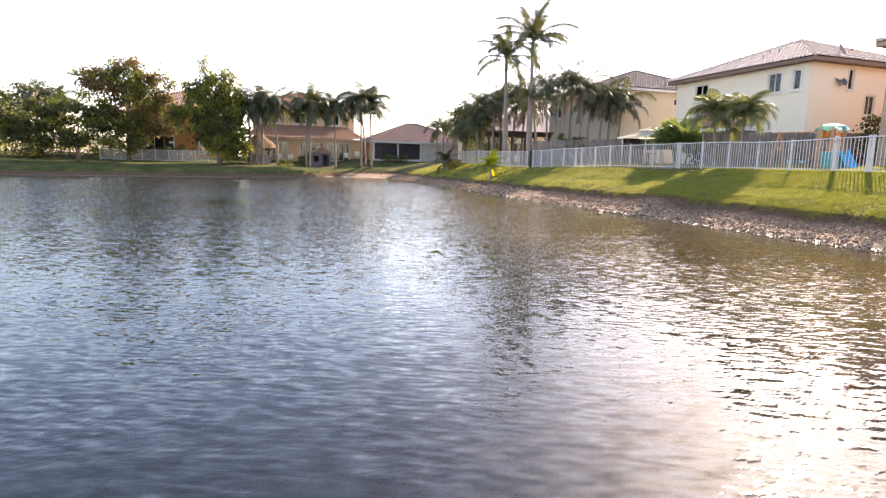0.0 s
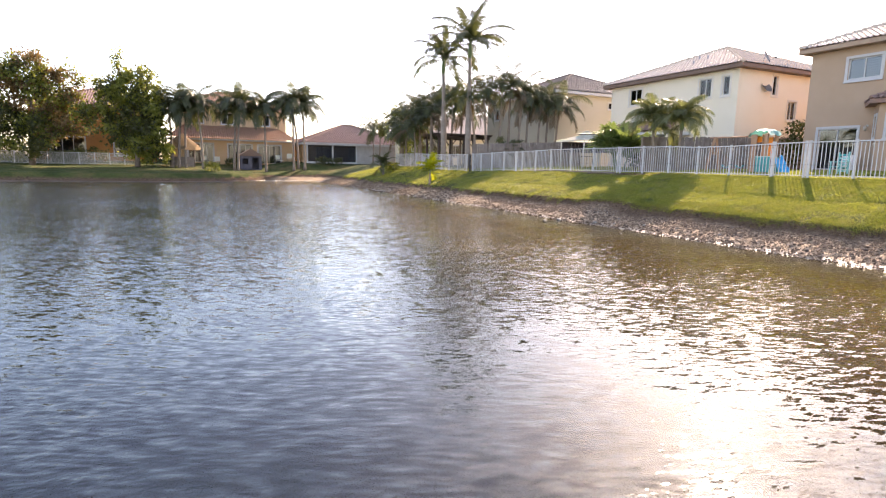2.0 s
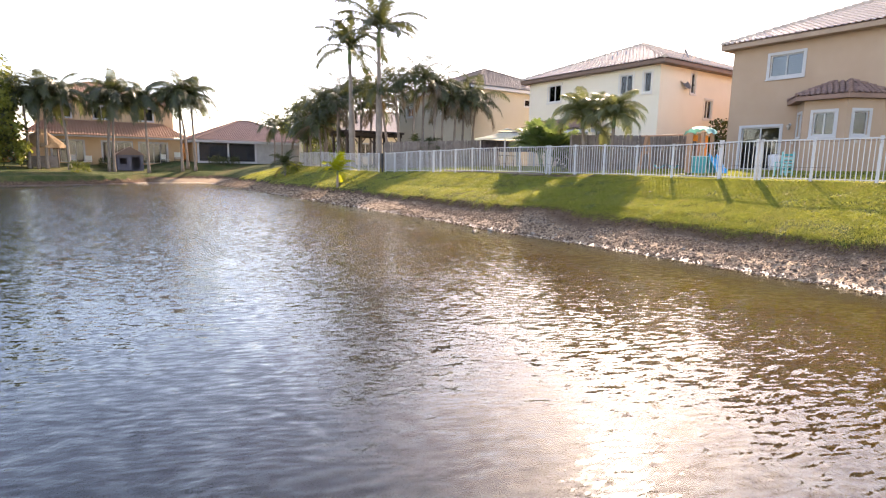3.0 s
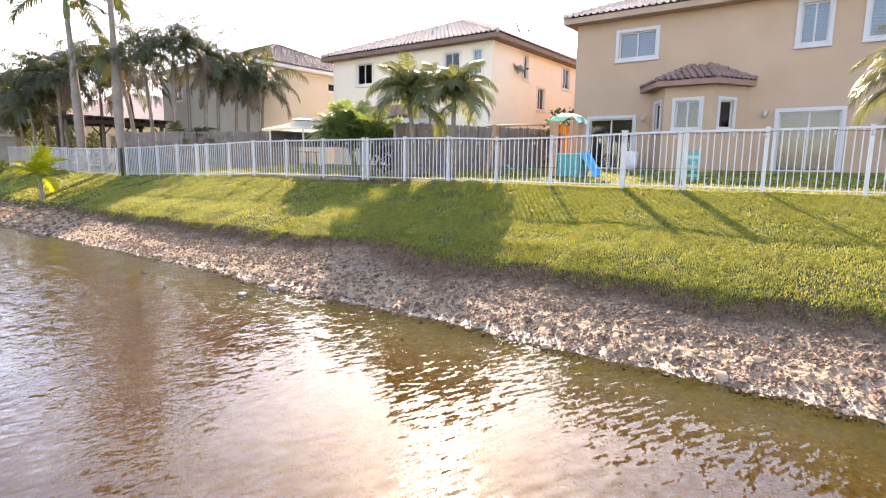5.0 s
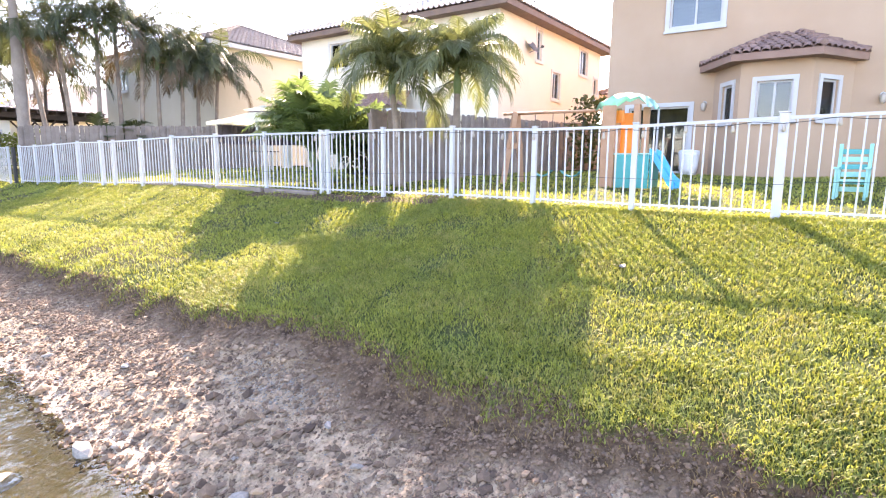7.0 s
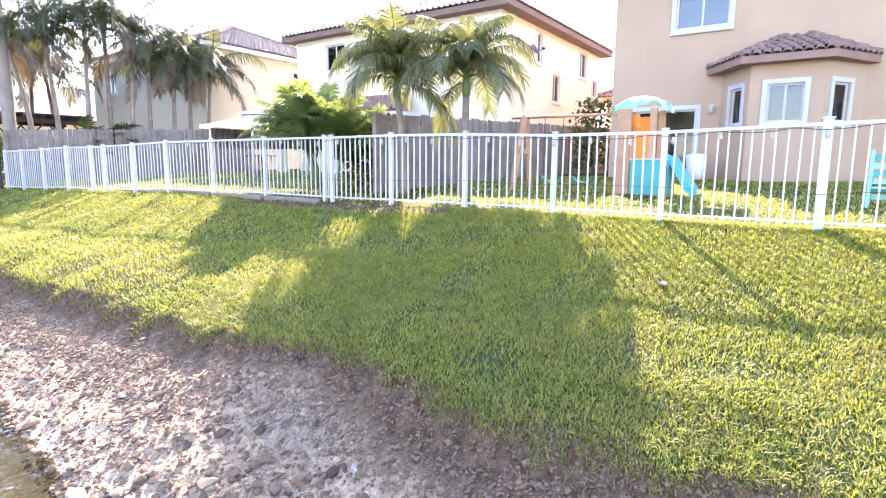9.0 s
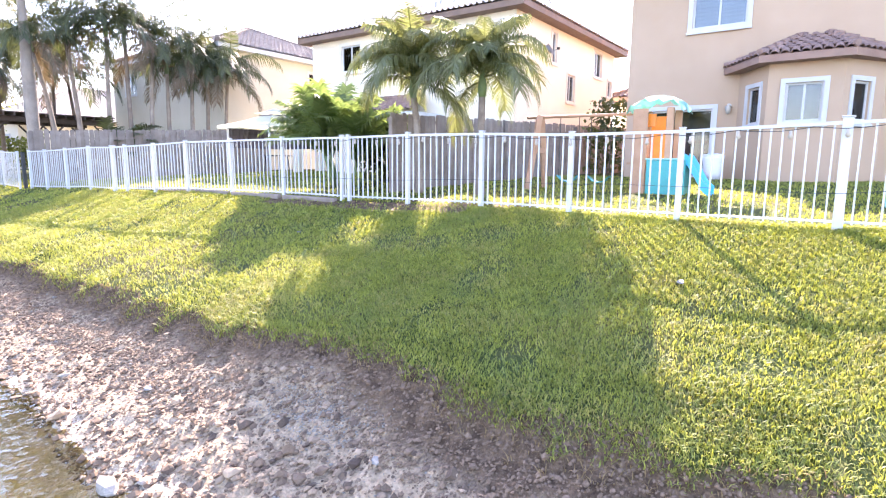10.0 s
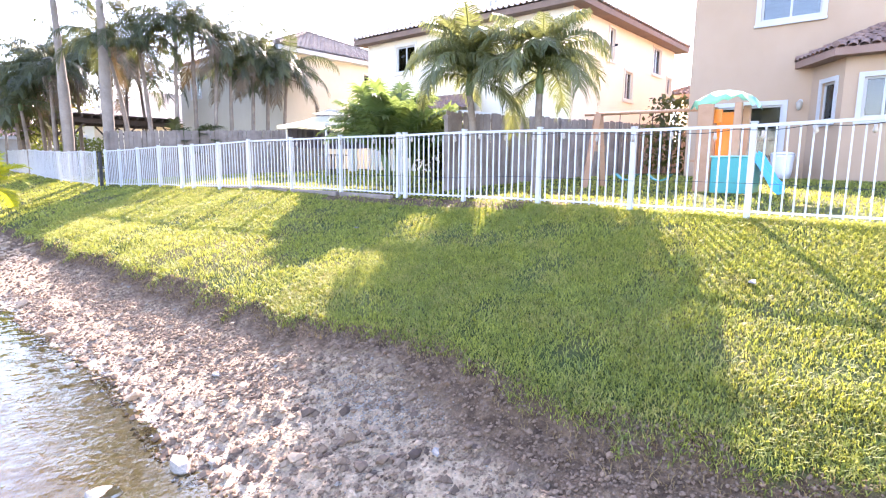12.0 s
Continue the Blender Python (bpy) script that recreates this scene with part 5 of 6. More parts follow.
def broadleaf(at, height, crown, mats, label, leaf=0.3, n=5200, trunk_r=0.22, seed=1, category="tree"):
    """A tree: tapered trunk, limbs to each crown lump, thousands of separate leaves gathered in uneven tufts.
    crown: lumps (dx, dy, z, rx, ry, rz)."""
    rng = np.random.default_rng(seed)
    x, y = at
    z = gz(x, y) - 0.05
    crown = [(a * 1.05, b, c + 0.45, d * 1.08, e, f * 1.05) for a, b, c, d, e, f in crown]
    th = thing("tree", (x, y, z), label, category, "trees across the pond")
    bm = bmesh.new()
    fork = Vector((0.1, 0.0, height * 0.33))
    tube(bm, [(0, 0, 0), (0.05, 0.02, height * 0.15), fork], [trunk_r * 1.25, trunk_r, trunk_r * 0.8], 10)
    part("trunk", bm, M_BARK, th)
    for dx, dy, cz, *_ in crown:
        end = Vector((dx, dy, cz))
        mid = fork.lerp(end, 0.5) + Vector((rng.uniform(-0.3, 0.3), rng.uniform(-0.3, 0.3), 0.2))
        part("limb", tubed([fork - Vector((0, 0, 0.1)), mid, end], [trunk_r * 0.55, trunk_r * 0.3, 0.03], 7), M_BARK, th)
    vol = np.array([c[3] * c[4] * c[5] for c in crown])
    for mi, (mat, share) in enumerate(mats):
        count = int(n * share)
        which = rng.choice(len(crown), count, p=vol / vol.sum())
        c = np.array(crown)[which]
        tufts = 13
        tdir = rng.normal(size=(len(crown), tufts, 3))
        tdir /= np.linalg.norm(tdir, axis=2, keepdims=True)
        trad = rng.uniform(0.45, 1.02, (len(crown), tufts, 1))
        tk = rng.integers(0, tufts, count)
        p = c[:, :3] + (tdir * trad)[which, tk] * c[:, 3:] + rng.normal(size=(count, 3)) * 0.135 * c[:, 3:]
        d = rng.normal(size=(count, 3))
        d[:, 2] -= 0.4
        d /= np.linalg.norm(d, axis=1, keepdims=True)
        s = np.cross(d, rng.normal(size=(count, 3)))
        s /= np.linalg.norm(s, axis=1, keepdims=True)
        ln = leaf * rng.uniform(0.6, 1.2, (count, 1))
        v = np.stack([p, p + d * ln * 0.5 + s * ln * 0.28, p + d * ln, p + d * ln * 0.5 - s * ln * 0.28], 1).reshape(-1, 3)
        f = np.arange(count * 4).reshape(-1, 4)
        mesh_from("crown", v.tolist(), f.tolist(), mat, th)
    return th


broadleaf((-11.3, 65.0), 10.2, [(0, 0, 7.6, 2.6, 2, 1.9), (-2.4, 0, 7.4, 2.0, 1.6, 1.5), (2.4, 0.3, 6.8, 2.2, 1.6, 1.8), (0.4, 0, 5.0, 2.8, 2, 1.8), (3.2, 0, 4.4, 2.4, 1.5, 1.9), (1.5, 0, 2.8, 2.2, 1.5, 1.2)],
          [(M_LEAF, 0.25), (M_LEAF_RUST, 0.45), (M_LEAF_LIGHT, 0.3)], "tall rusty-green tree before the orange house", 0.33, 15000, 0.22, 4)
broadleaf((-15.6, 64.2), 6.0, [(0, 0, 4.2, 2.8, 2, 1.6), (-3.2, 0, 3.4, 2.3, 1.7, 1.5), (2.8, 0, 3.6, 2.3, 1.7, 1.4), (0.3, 0, 2.2, 3.4, 1.8, 1.3), (-3.4, 0, 1.8, 2.2, 1.6, 1.2), (-6.0, 0, 3.2, 2.2, 1.6, 1.7), (-6.2, 0, 1.6, 2.2, 1.4, 1.1), (4.4, 0, 2.2, 1.8, 1.4, 1.5)],
          [(M_LEAF, 0.75), (M_LEAF_LIGHT, 0.25)], "rounded dense green tree on the far bank", 0.32, 17000, 0.18, 5)
broadleaf((-2.8, 64.6), 10.2, [(-0.2, 0, 7.2, 1.9, 1.5, 1.8), (1.3, 0, 6.6, 1.6, 1.4, 1.7), (1.2, 0, 8.2, 0.9, 0.8, 1.1), (-2.1, 0, 5.8, 1.7, 1.4, 1.9), (0.2, 0, 4.4, 2.6, 1.8, 2.2), (0.3, 0, 2.2, 2.3, 1.6, 1.8), (-1.1, 0, 9.5, 0.5, 0.5, 1.2), (1.7, 0, 3.4, 1.3, 1.2, 1.6), (1.8, 0, 1.2, 1.4, 1.2, 1.3), (-1.9, 0, 2.8, 1.5, 1.4, 1.6)],
          [(M_LEAF, 0.35), (M_LEAF_LIGHT, 0.65)], "tall feathery bamboo-like tree by the water", 0.34, 17000, 0.2, 6)
broadleaf((-31, 74), 7.5, [(0, 0, 4.5, 4, 3, 2.2), (5, 0, 4.0, 3, 2.6, 2.0)], [(M_LEAF, 0.7), (M_LEAF_LIGHT, 0.3)], "dark green garden tree far off", 0.4, 4200, 0.22, 7)
broadleaf((-24, 78), 8.0, [(0, 0, 4.5, 4, 3, 2.4), (-4, 0, 4.4, 3, 2.6, 2.2)], [(M_LEAF, 0.7), (M_LEAF_LIGHT, 0.3)], "dark green garden tree far off", 0.4, 4200, 0.22, 8)

broadleaf((20.3, 53.0), 6.0, [(0, 0, 3.9, 1.6, 1.4, 1.3), (1.3, 0.3, 4.6, 1.5, 1.3, 1.2), (-0.9, 0, 2.8, 1.3, 1.2, 1.2), (1.0, -0.3, 2.4, 1.6, 1.3, 1.2), (2.4, 0.4, 3.4, 1.4, 1.2, 1.3)],
          [(M_LEAF, 0.7), (M_LEAF_LIGHT, 0.3)], "dense dark green garden tree behind the pergola", 0.2, 8000, 0.14, 9)


# ---- garden things ----
def board_fence(name, a, b, top_a, top_b, label, mat=M_WOOD_GREY, width=0.145):
    """Upright boards nailed to rails; a and b are its ends on the ground."""
    th = thing(name, (a[0], a[1], gz(*a)), label, "fence", "wooden fences")
    inv = Matrix.Translation((-a[0], -a[1], -gz(*a)))
    L = math.hypot(b[0] - a[0], b[1] - a[1])
    ang = math.degrees(math.atan2(b[1] - a[1], b[0] - a[0]))
    n = int(L / width)
    me = bpy.data.meshes.new("board")
    bm = bmesh.new()
    w = width / 2 - 0.006
    vs = [bm.verts.new((x, y, z)) for y in (-0.01, 0.01) for x, z in ((-w, 0), (w, 0), (w, 1.0), (w - 0.03, 1.02), (-w + 0.03, 1.02), (-w, 1.0))]
    bm.faces.new(vs[:6])
    bm.faces.new(vs[6:][::-1])
    for k in range(6):
        bm.faces.new((vs[k], vs[6 + k], vs[6 + (k + 1) % 6], vs[(k + 1) % 6]))
    bmesh.ops.recalc_face_normals(bm, faces=bm.faces[:])
    bm.to_mesh(me)
    bm.free()
    me.materials.append(mat)
    for i in range(n):
        f = (i + 0.5) / n
        x, y = a[0] + (b[0] - a[0]) * f, a[1] + (b[1] - a[1]) * f
        z = gz(x, y) - 0.03
        h = top_a + (top_b - top_a) * f - z + random.uniform(-0.025, 0.025)
        o = new("board", me)
        o.parent = th
        o.matrix_parent_inverse = inv
        o.matrix_basis = pose(x, y, z, random.uniform(-0.8, 0.8), random.uniform(-0.6, 0.6), ang) @ Matrix.Diagonal((1, 1, h, 1))
    nv = Vector((-(b[1] - a[1]), b[0] - a[0], 0)).normalized()
    for hh in (0.35, 0.95, 1.5):
        p, q = Vector((*a, gz(*a) + hh)) + nv * 0.035, Vector((*b, gz(*b) + hh)) + nv * 0.035
        o = part("rail", tubed([p, q], 0.045, 4), mat, th)
        o.matrix_parent_inverse = inv
    for i in range(int(L / 2.4) + 1):
        f = min(1.0, i * 2.4 / L)
        x, y = a[0] + (b[0] - a[0]) * f - nv.x * 0.07, a[1] + (b[1] - a[1]) * f - nv.y * 0.07
        o = part("post", boxed(x - 0.05, y - 0.05, gz(x, y) - 0.1, x + 0.05, y + 0.05, top_a + (top_b - top_a) * f - 0.05, 0.006), mat, th)
        o.matrix_parent_inverse = inv
    return th


board_fence("wooden_fence", (21.0, 22.85), (37.0, 22.85), 3.36, 3.95, "weathered brown board fence between two gardens")
board_fence("wooden_fence", (18.95, 36.05), (28.0, 36.0), 3.3, 3.8, "weathered grey board fence between two gardens")


def gazebo(at):
    x, y = at
    z = gz(x, y) - 0.02
    th = thing("gazebo", (x, y, z), "garden gazebo with cream two-tier canvas top", "gazebo")
    r, h = 1.15, 1.7
    for sx in (-1, 1):
        for sy in (-1, 1):
            part("pole", tubed([(sx * r, sy * r, 0), (sx * r, sy * r, h)], 0.04, 8), M_TRIM, th)
    bm = bmesh.new()

    def tier(r0, z0, r1, z1):
        rings = []
        for rr, zz in ((r0, z0), (r0 * 0.66 + r1 * 0.34, z0 + (z1 - z0) * 0.26), (r0 * 0.33 + r1 * 0.67, z0 + (z1 - z0) * 0.58), (r1, z1)):
            rings.append([Vector((cx * rr, cy * rr, zz)) for cx, cy in ((-1, -1), (0, -1), (1, -1), (1, 0), (1, 1), (0, 1), (-1, 1), (-1, 0))])
        vr = [[bm.verts.new(v) for v in ring] for ring in rings]
        for a, b in zip(vr, vr[1:]):
            for k in range(8):
                bm.faces.new((a[k], a[(k + 1) % 8], b[(k + 1) % 8], b[k]))

    tier(1.4, h + 0.06, 0.4, h + 0.4)
    bmesh.ops.solidify(bm, geom=bm.faces[:], thickness=0.012)
    part("canopy", bm, M_CANVAS, th)
    for c, e in (((-1.4, -1.4), (1.4, -1.385)), ((1.385, -1.384), (1.4, 1.384)), ((-1.4, 1.385), (1.4, 1.4)), ((-1.4, -1.384), (-1.385, 1.384))):
        part("valance", boxed(c[0], c[1], h - 0.05, e[0], e[1], h + 0.055), M_CANVAS, th, "cream canvas valance")
    bm = bmesh.new()
    tier(0.5, h + 0.5, 0.03, h + 0.68)
    bmesh.ops.solidify(bm, geom=bm.faces[:], thickness=0.012)
    part("vent_canopy", bm, M_CANVAS, th)
    part("canopy_band", boxed(-0.39, -0.39, h + 0.38, 0.39, 0.39, h + 0.45), M_CANVAS_DARK, th, "dark trim band")
    for a, b in (((-1, -1), (1, -1)), ((1, -1), (1, 1)), ((1, 1), (-1, 1)), ((-1, 1), (-1, -1))):
        part("beam", tubed([(a[0] * r, a[1] * r, h), (b[0] * r, b[1] * r, h)], 0.03, 6), M_TRIM, th)
    # dark pleated sheets added at the back for the shade under the canopy
    for k, (ax, ay, bx, by) in enumerate(((-r, r, r, r), (r, -r, r, r))):
        bm = bmesh.new()
        n = 36
        cols = []
        for i in range(n + 1):
            f = i / n
            off = 0.05 * math.sin(i * 1.9)
            px, py = ax + (bx - ax) * f + (off if ax == bx else 0), ay + (by - ay) * f + (off if ay == by else 0)
            cols.append([bm.verts.new((px, py, zz)) for zz in (1.0, h - 0.03)])
        for p, q in zip(cols, cols[1:]):
            bm.faces.new((p[0], q[0], q[1], p[1]))
        bmesh.ops.solidify(bm, geom=bm.faces[:], thickness=0.01)
        part("curtain", bm, M_CANVAS_DARK, th, "added dark sheet for the shade under the canopy")
    return th


gazebo((25.0, 31.7))


def garden_table(at):
    x, y = at
    th = thing("garden_table", (x, y, gz(x, y)), "round dark garden table under the gazebo", "table")
    part("tabletop", tubed([(0, 0, 0.7), (0, 0, 0.73)], 0.55, 20), M_METAL_DARK, th)
    for a in range(4):
        c, s = math.cos(a * 1.57 + 0.78), math.sin(a * 1.57 + 0.78)
        part("leg", tubed([(0.45 * c, 0.45 * s, 0), (0.38 * c, 0.38 * s, 0.69)], 0.018, 6), M_METAL_DARK, th)


garden_table((25.0, 31.7))


def pergola():
    x0, x1, y0, y1 = 20.3, 25.2, 44.6, 47.6
    zb = gz(22, 45)
    th = thing("pergola", (x0, y0, zb), "dark timber pergola behind the palms", "pergola")
    inv = Matrix.Translation((-x0, -y0, -zb))

    def add(name, bm, mat=M_WOOD_DARK):
        part(name, bm, mat, th).matrix_parent_inverse = inv

    for x in (x0 + 0.2, (x0 + x1) / 2, x1 - 0.2):
        for y in (y0 + 0.2, y1 - 0.2):
            add("post", boxed(x - 0.08, y - 0.08, zb - 0.1, x + 0.08, y + 0.08, 4.1))
            for s in (-1, 1):
                if x0 < x + s * 0.6 < x1:
                    add("brace", tubed([(x, y, 3.5), (x + s * 0.5, y, 4.08)], 0.05, 4))
    for y in (y0 + 0.2, y1 - 0.2):
        add("beam", boxed(x0, y - 0.06, 4.1, x1, y + 0.06, 4.32))
    for i in range(13):
        x = x0 + 0.1 + (x1 - x0 - 0.2) * i / 12
        add("rafter", boxed(x - 0.03, y0 - 0.3, 4.32, x + 0.03, y1 + 0.3, 4.46))
    add("roof_panel", boxed(x0 - 0.1, y0 - 0.2, 4.465, x1 + 0.1, y1 + 0.2, 4.5))


pergola()


def playset():
    ox, oy = 22.95, 18.0
    z = gz(ox, oy) - 0.02
    th = thing("playset", (ox, oy, z), "wooden playset with teal canopy, blue slide and swings", "playset")
    inv = Matrix.Translation((-ox, -oy, -z))

    def add(name, bm, mat, label=""):
        o = part(name, bm, mat, th, label)
        o.matrix_parent_inverse = inv
        return o

    # tower: four cedar posts, deck, teal side panels
    xs, ys = (22.6, 23.2), (17.74, 18.28)
    for x in xs:
        for y in ys:
            add("post", boxed(x - 0.055, y - 0.055, z, x + 0.055, y + 0.055, 3.37, 0.008), M_WOOD_ORANGE)
    add("deck", boxed(22.55, 17.6, 2.38, 23.25, 18.45, 2.42), M_WOOD_ORANGE)
    add("side_panel", boxed(22.5, 17.46, z + 0.02, 22.53, 18.08, 2.46, 0.008), M_TEAL, "teal plastic side panel")
    add("side_panel", boxed(22.57, 17.44, z + 0.02, 23.14, 17.465, 2.46, 0.008), M_TEAL, "teal plastic side panel")
    # tented canopy with scalloped edge
    bm = bmesh.new()
    rows = []
    for i in range(7):
        f = i / 6
        x = 22.5 + 0.78 * f
        row = []
        for j in range(13):
            g = j / 12
            y = 17.52 + 0.98 * g
            zz = 3.35 + 0.25 * max(0, math.sin(math.pi * g)) ** 0.5 * (1 - 0.25 * (2 * f - 1) ** 2) + 0.018 * math.sin(f * 9 + g * 11)
            if j in (0, 12):
                zz -= 0.03 + 0.025 * math.sin(i * 2.2)
            if i in (0, 6):
                zz -= 0.03 * (1 + math.sin(j * 2.1))
            row.append(bm.verts.new((x, y, zz)))
        rows.append(row)
    for a, b in zip(rows, rows[1:]):
        for j in range(12):
            bm.faces.new((a[j], a[j + 1], b[j + 1], b[j])).smooth = True
    bmesh.ops.solidify(bm, geom=bm.faces[:], thickness=0.015)
    add("canopy", bm, M_TEAL_PALE, "faded teal canvas canopy")
    # broad timber board beside the tower and the box's pale rim
    add("board", boxed(22.5, 18.1, z, 22.54, 18.36, 3.36, 0.008), M_WOOD_ORANGE)
    add("rim", boxed(22.48, 17.44, 2.461, 22.56, 18.1, 2.49, 0.01), M_TEAL_PALE, "pale teal rim")
    # orange climbing wall behind
    add("back_panel", boxed(23.27, 17.95, 2.45, 23.3, 18.25, 3.28, 0.01), M_ORANGE, "orange plastic panel")
    add("front_panel", boxed(22.67, 18.0, 3.05, 22.7, 18.26, 3.28, 0.01), M_ORANGE, "orange plastic panel")
    # slide
    bm = bmesh.new()
    prof = [(17.5, 2.44), (17.42, 2.4), (17.28, 2.18), (17.16, 1.97), (17.05, 1.87)]
    cross = ((-0.26, 0.14), (-0.22, 0.14), (-0.2, 0.0), (0.2, 0.0), (0.22, 0.14), (0.26, 0.14), (0.26, -0.04), (-0.26, -0.04))
    rings = [[bm.verts.new((22.92 + a, y, max(zz + b, z + 0.005))) for a, b in cross] for y, zz in prof]
    for a, b in zip(rings, rings[1:]):
        for k in range(8):
            bm.faces.new((a[k], b[k], b[(k + 1) % 8], a[(k + 1) % 8]))
    bm.faces.new(rings[0])
    bm.faces.new(rings[-1][::-1])
    bmesh.ops.recalc_face_normals(bm, faces=bm.faces[:])
    add("slide", bm, M_BLUE, "blue plastic slide")
    # swing beam with far A-frame
    add("beam", tubed([(22.95, 18.3, 3.32), (22.95, 20.7, 3.34)], 0.03, 8), M_WOOD_ORANGE, "round swing beam")
    for dx in (-0.28, 0.28):
        add("a_frame_leg", tubed([(22.95 + dx * 1.5, 20.45, gz(22.95, 20.45)), (22.95 + dx * 0.15, 20.4, 3.36)], 0.075, 4), M_WOOD_ORANGE)
    add("a_frame_brace", boxed(22.66, 20.37, 2.6, 23.24, 20.44, 2.72), M_WOOD_ORANGE)
    for y in (19.1, 19.75):
        for s in (-0.2, 0.2):
            add("chain", tubed([(22.95, y + s, 3.33), (22.95, y + s, 2.1)], 0.008, 4), M_METAL_DARK)
        bm = bmesh.new()
        seat = [(y - 0.22, 2.14), (y - 0.12, 2.05), (y, 2.02), (y + 0.12, 2.05), (y + 0.22, 2.14)]
        rr = [[bm.verts.new((22.95 + a, yy, zz + b)) for a, b in ((-0.07, 0), (0.07, 0), (0.07, 0.02), (-0.07, 0.02))] for yy, zz in seat]
        for a, b in zip(rr, rr[1:]):
            for k in range(4):
                bm.faces.new((a[k], b[k], b[(k + 1) % 4], a[(k + 1) % 4]))
        add("swing_seat", bm, M_TEAL, "teal plastic swing seat")


playset()


def slat_chair(at, rz):
    """A child-size plastic garden armchair with slatted back."""
    x, y = at
    z = gz(x, y)
    th = thing("garden_chair", (x, y, z), "light teal slatted plastic garden chair on the lawn", "chair")
    th.rotation_euler = (0, 0, radians(rz))
    th.scale = (0.58, 0.75, 0.85)
    for s in (-1, 1):
        part("arm_post", boxed(s * 0.3 - 0.03, -0.28, 0, s * 0.3 + 0.03, -0.22, 0.5, 0.008), M_TEAL_PALE, th)
        part("back_post", boxed(s * 0.3 - 0.04, 0.2, 0, s * 0.3 + 0.04, 0.27, 0.92, 0.01), M_TEAL_PALE, th)
        part("arm", boxed(s * 0.3 - 0.06, -0.32, 0.5, s * 0.3 + 0.06, 0.2, 0.535, 0.008), M_TEAL_PALE, th)
    for i in range(4):
        yy = -0.24 + i * 0.12
        part("seat_slat", boxed(-0.26, yy, 0.3, 0.26, yy + 0.1, 0.33, 0.005), M_TEAL_PALE, th)
    for i in range(6):
        zz = 0.12 + i * 0.125
        part("back_slat", boxed(-0.255, 0.215, zz, 0.255, 0.245, zz + 0.085, 0.006), M_TEAL if i % 2 else M_TEAL_PALE, th)


slat_chair((21.9, 14.5), -95)


def tub(at, r, h, mat, name, label):
    x, y = at
    th = thing(name, (x, y, gz(x, y)), label, "container")
    part("body", tubed([(0, 0, 0), (0, 0, h * 0.3), (0, 0, h * 0.9), (0, 0, h)], [r * 0.75, r * 0.9, r, r * 1.04], 14), mat, th)
    part("lid", tubed([(0, 0, h + 0.001), (0, 0, h + 0.05), (0, 0, h + 0.08)], [r * 1.06, r * 0.95, r * 0.3], 14), mat, th)


tub((28.9, 18.1), 0.27, 0.62, M_WHITE_PLASTIC, "bin", "white plastic bin by the glass door")


def string_lights():
    """Bulb cable sagging below the fence's top rail."""
    th = thing("string_lights", (19.33, 12, gz(19.33, 12) + 1.1), "black bulb cable hung along the white fence", "string lights")
    inv = Matrix.Translation((-19.33, -12, -gz(19.33, 12) - 1.1))
    pts = []
    for i in range(201):
        y = 8.0 + 20.0 * i / 200
        x = 19.35 - 0.18 * max(0.0, (y - 26.0) / 2.0)
        pts.append((x, y, gz(19.4, y) + sag(y) + 1.11 - 0.035 * abs(math.sin(i * 0.42))))
    part("cable", tubed(pts, 0.004, 5), M_METAL_DARK, th).matrix_parent_inverse = inv
    for i in range(2, 200, 5):
        p = Vector(pts[i])
        b = part("bulb", tubed([p + Vector((0, 0, -0.005)), p + Vector((0, 0, -0.04)), p + Vector((0, 0, -0.07)), p + Vector((0, 0, -0.095))], [0.014, 0.016, 0.026, 0.008], 8), M_LAMP, th)
        b.matrix_parent_inverse = inv


string_lights()


def fence_wire():
    """A thin dark cable tied low along the pickets."""
    pts = [(19.318, y, gz(19.33, y) + 0.42 + 0.012 * math.sin(y * 2.3)) for y in np.linspace(12.2, 25.4, 80).tolist()]
    o = part("fence_cable", tubed(pts, 0.0025, 5), M_METAL_DARK)
    tagged(o, "thin black cable tied low along the white fence", "cable")


fence_wire()


def edging():
    """A rough sill of timbers under the fence where the bank was cut."""
    for y0, y1 in ((22.7, 24.2), (24.3, 25.9), (26.05, 27.5), (27.6, 29.9)):
        x = 19.33
        th = part("timber_edging", boxed(-0.05, 0, -0.12, 0.05, y1 - y0, 0.05, 0.012), M_WOOD_GREY)
        th.matrix_world = pose(x, y0, gz(x, y0) + 0.02, math.degrees(math.atan2(gz(x, y1) - gz(x, y0), y1 - y0)), 0, random.uniform(-1, 1))
        tagged(th, "grey timber laid along the foot of the fence", "edging", "edging timbers")


edging()


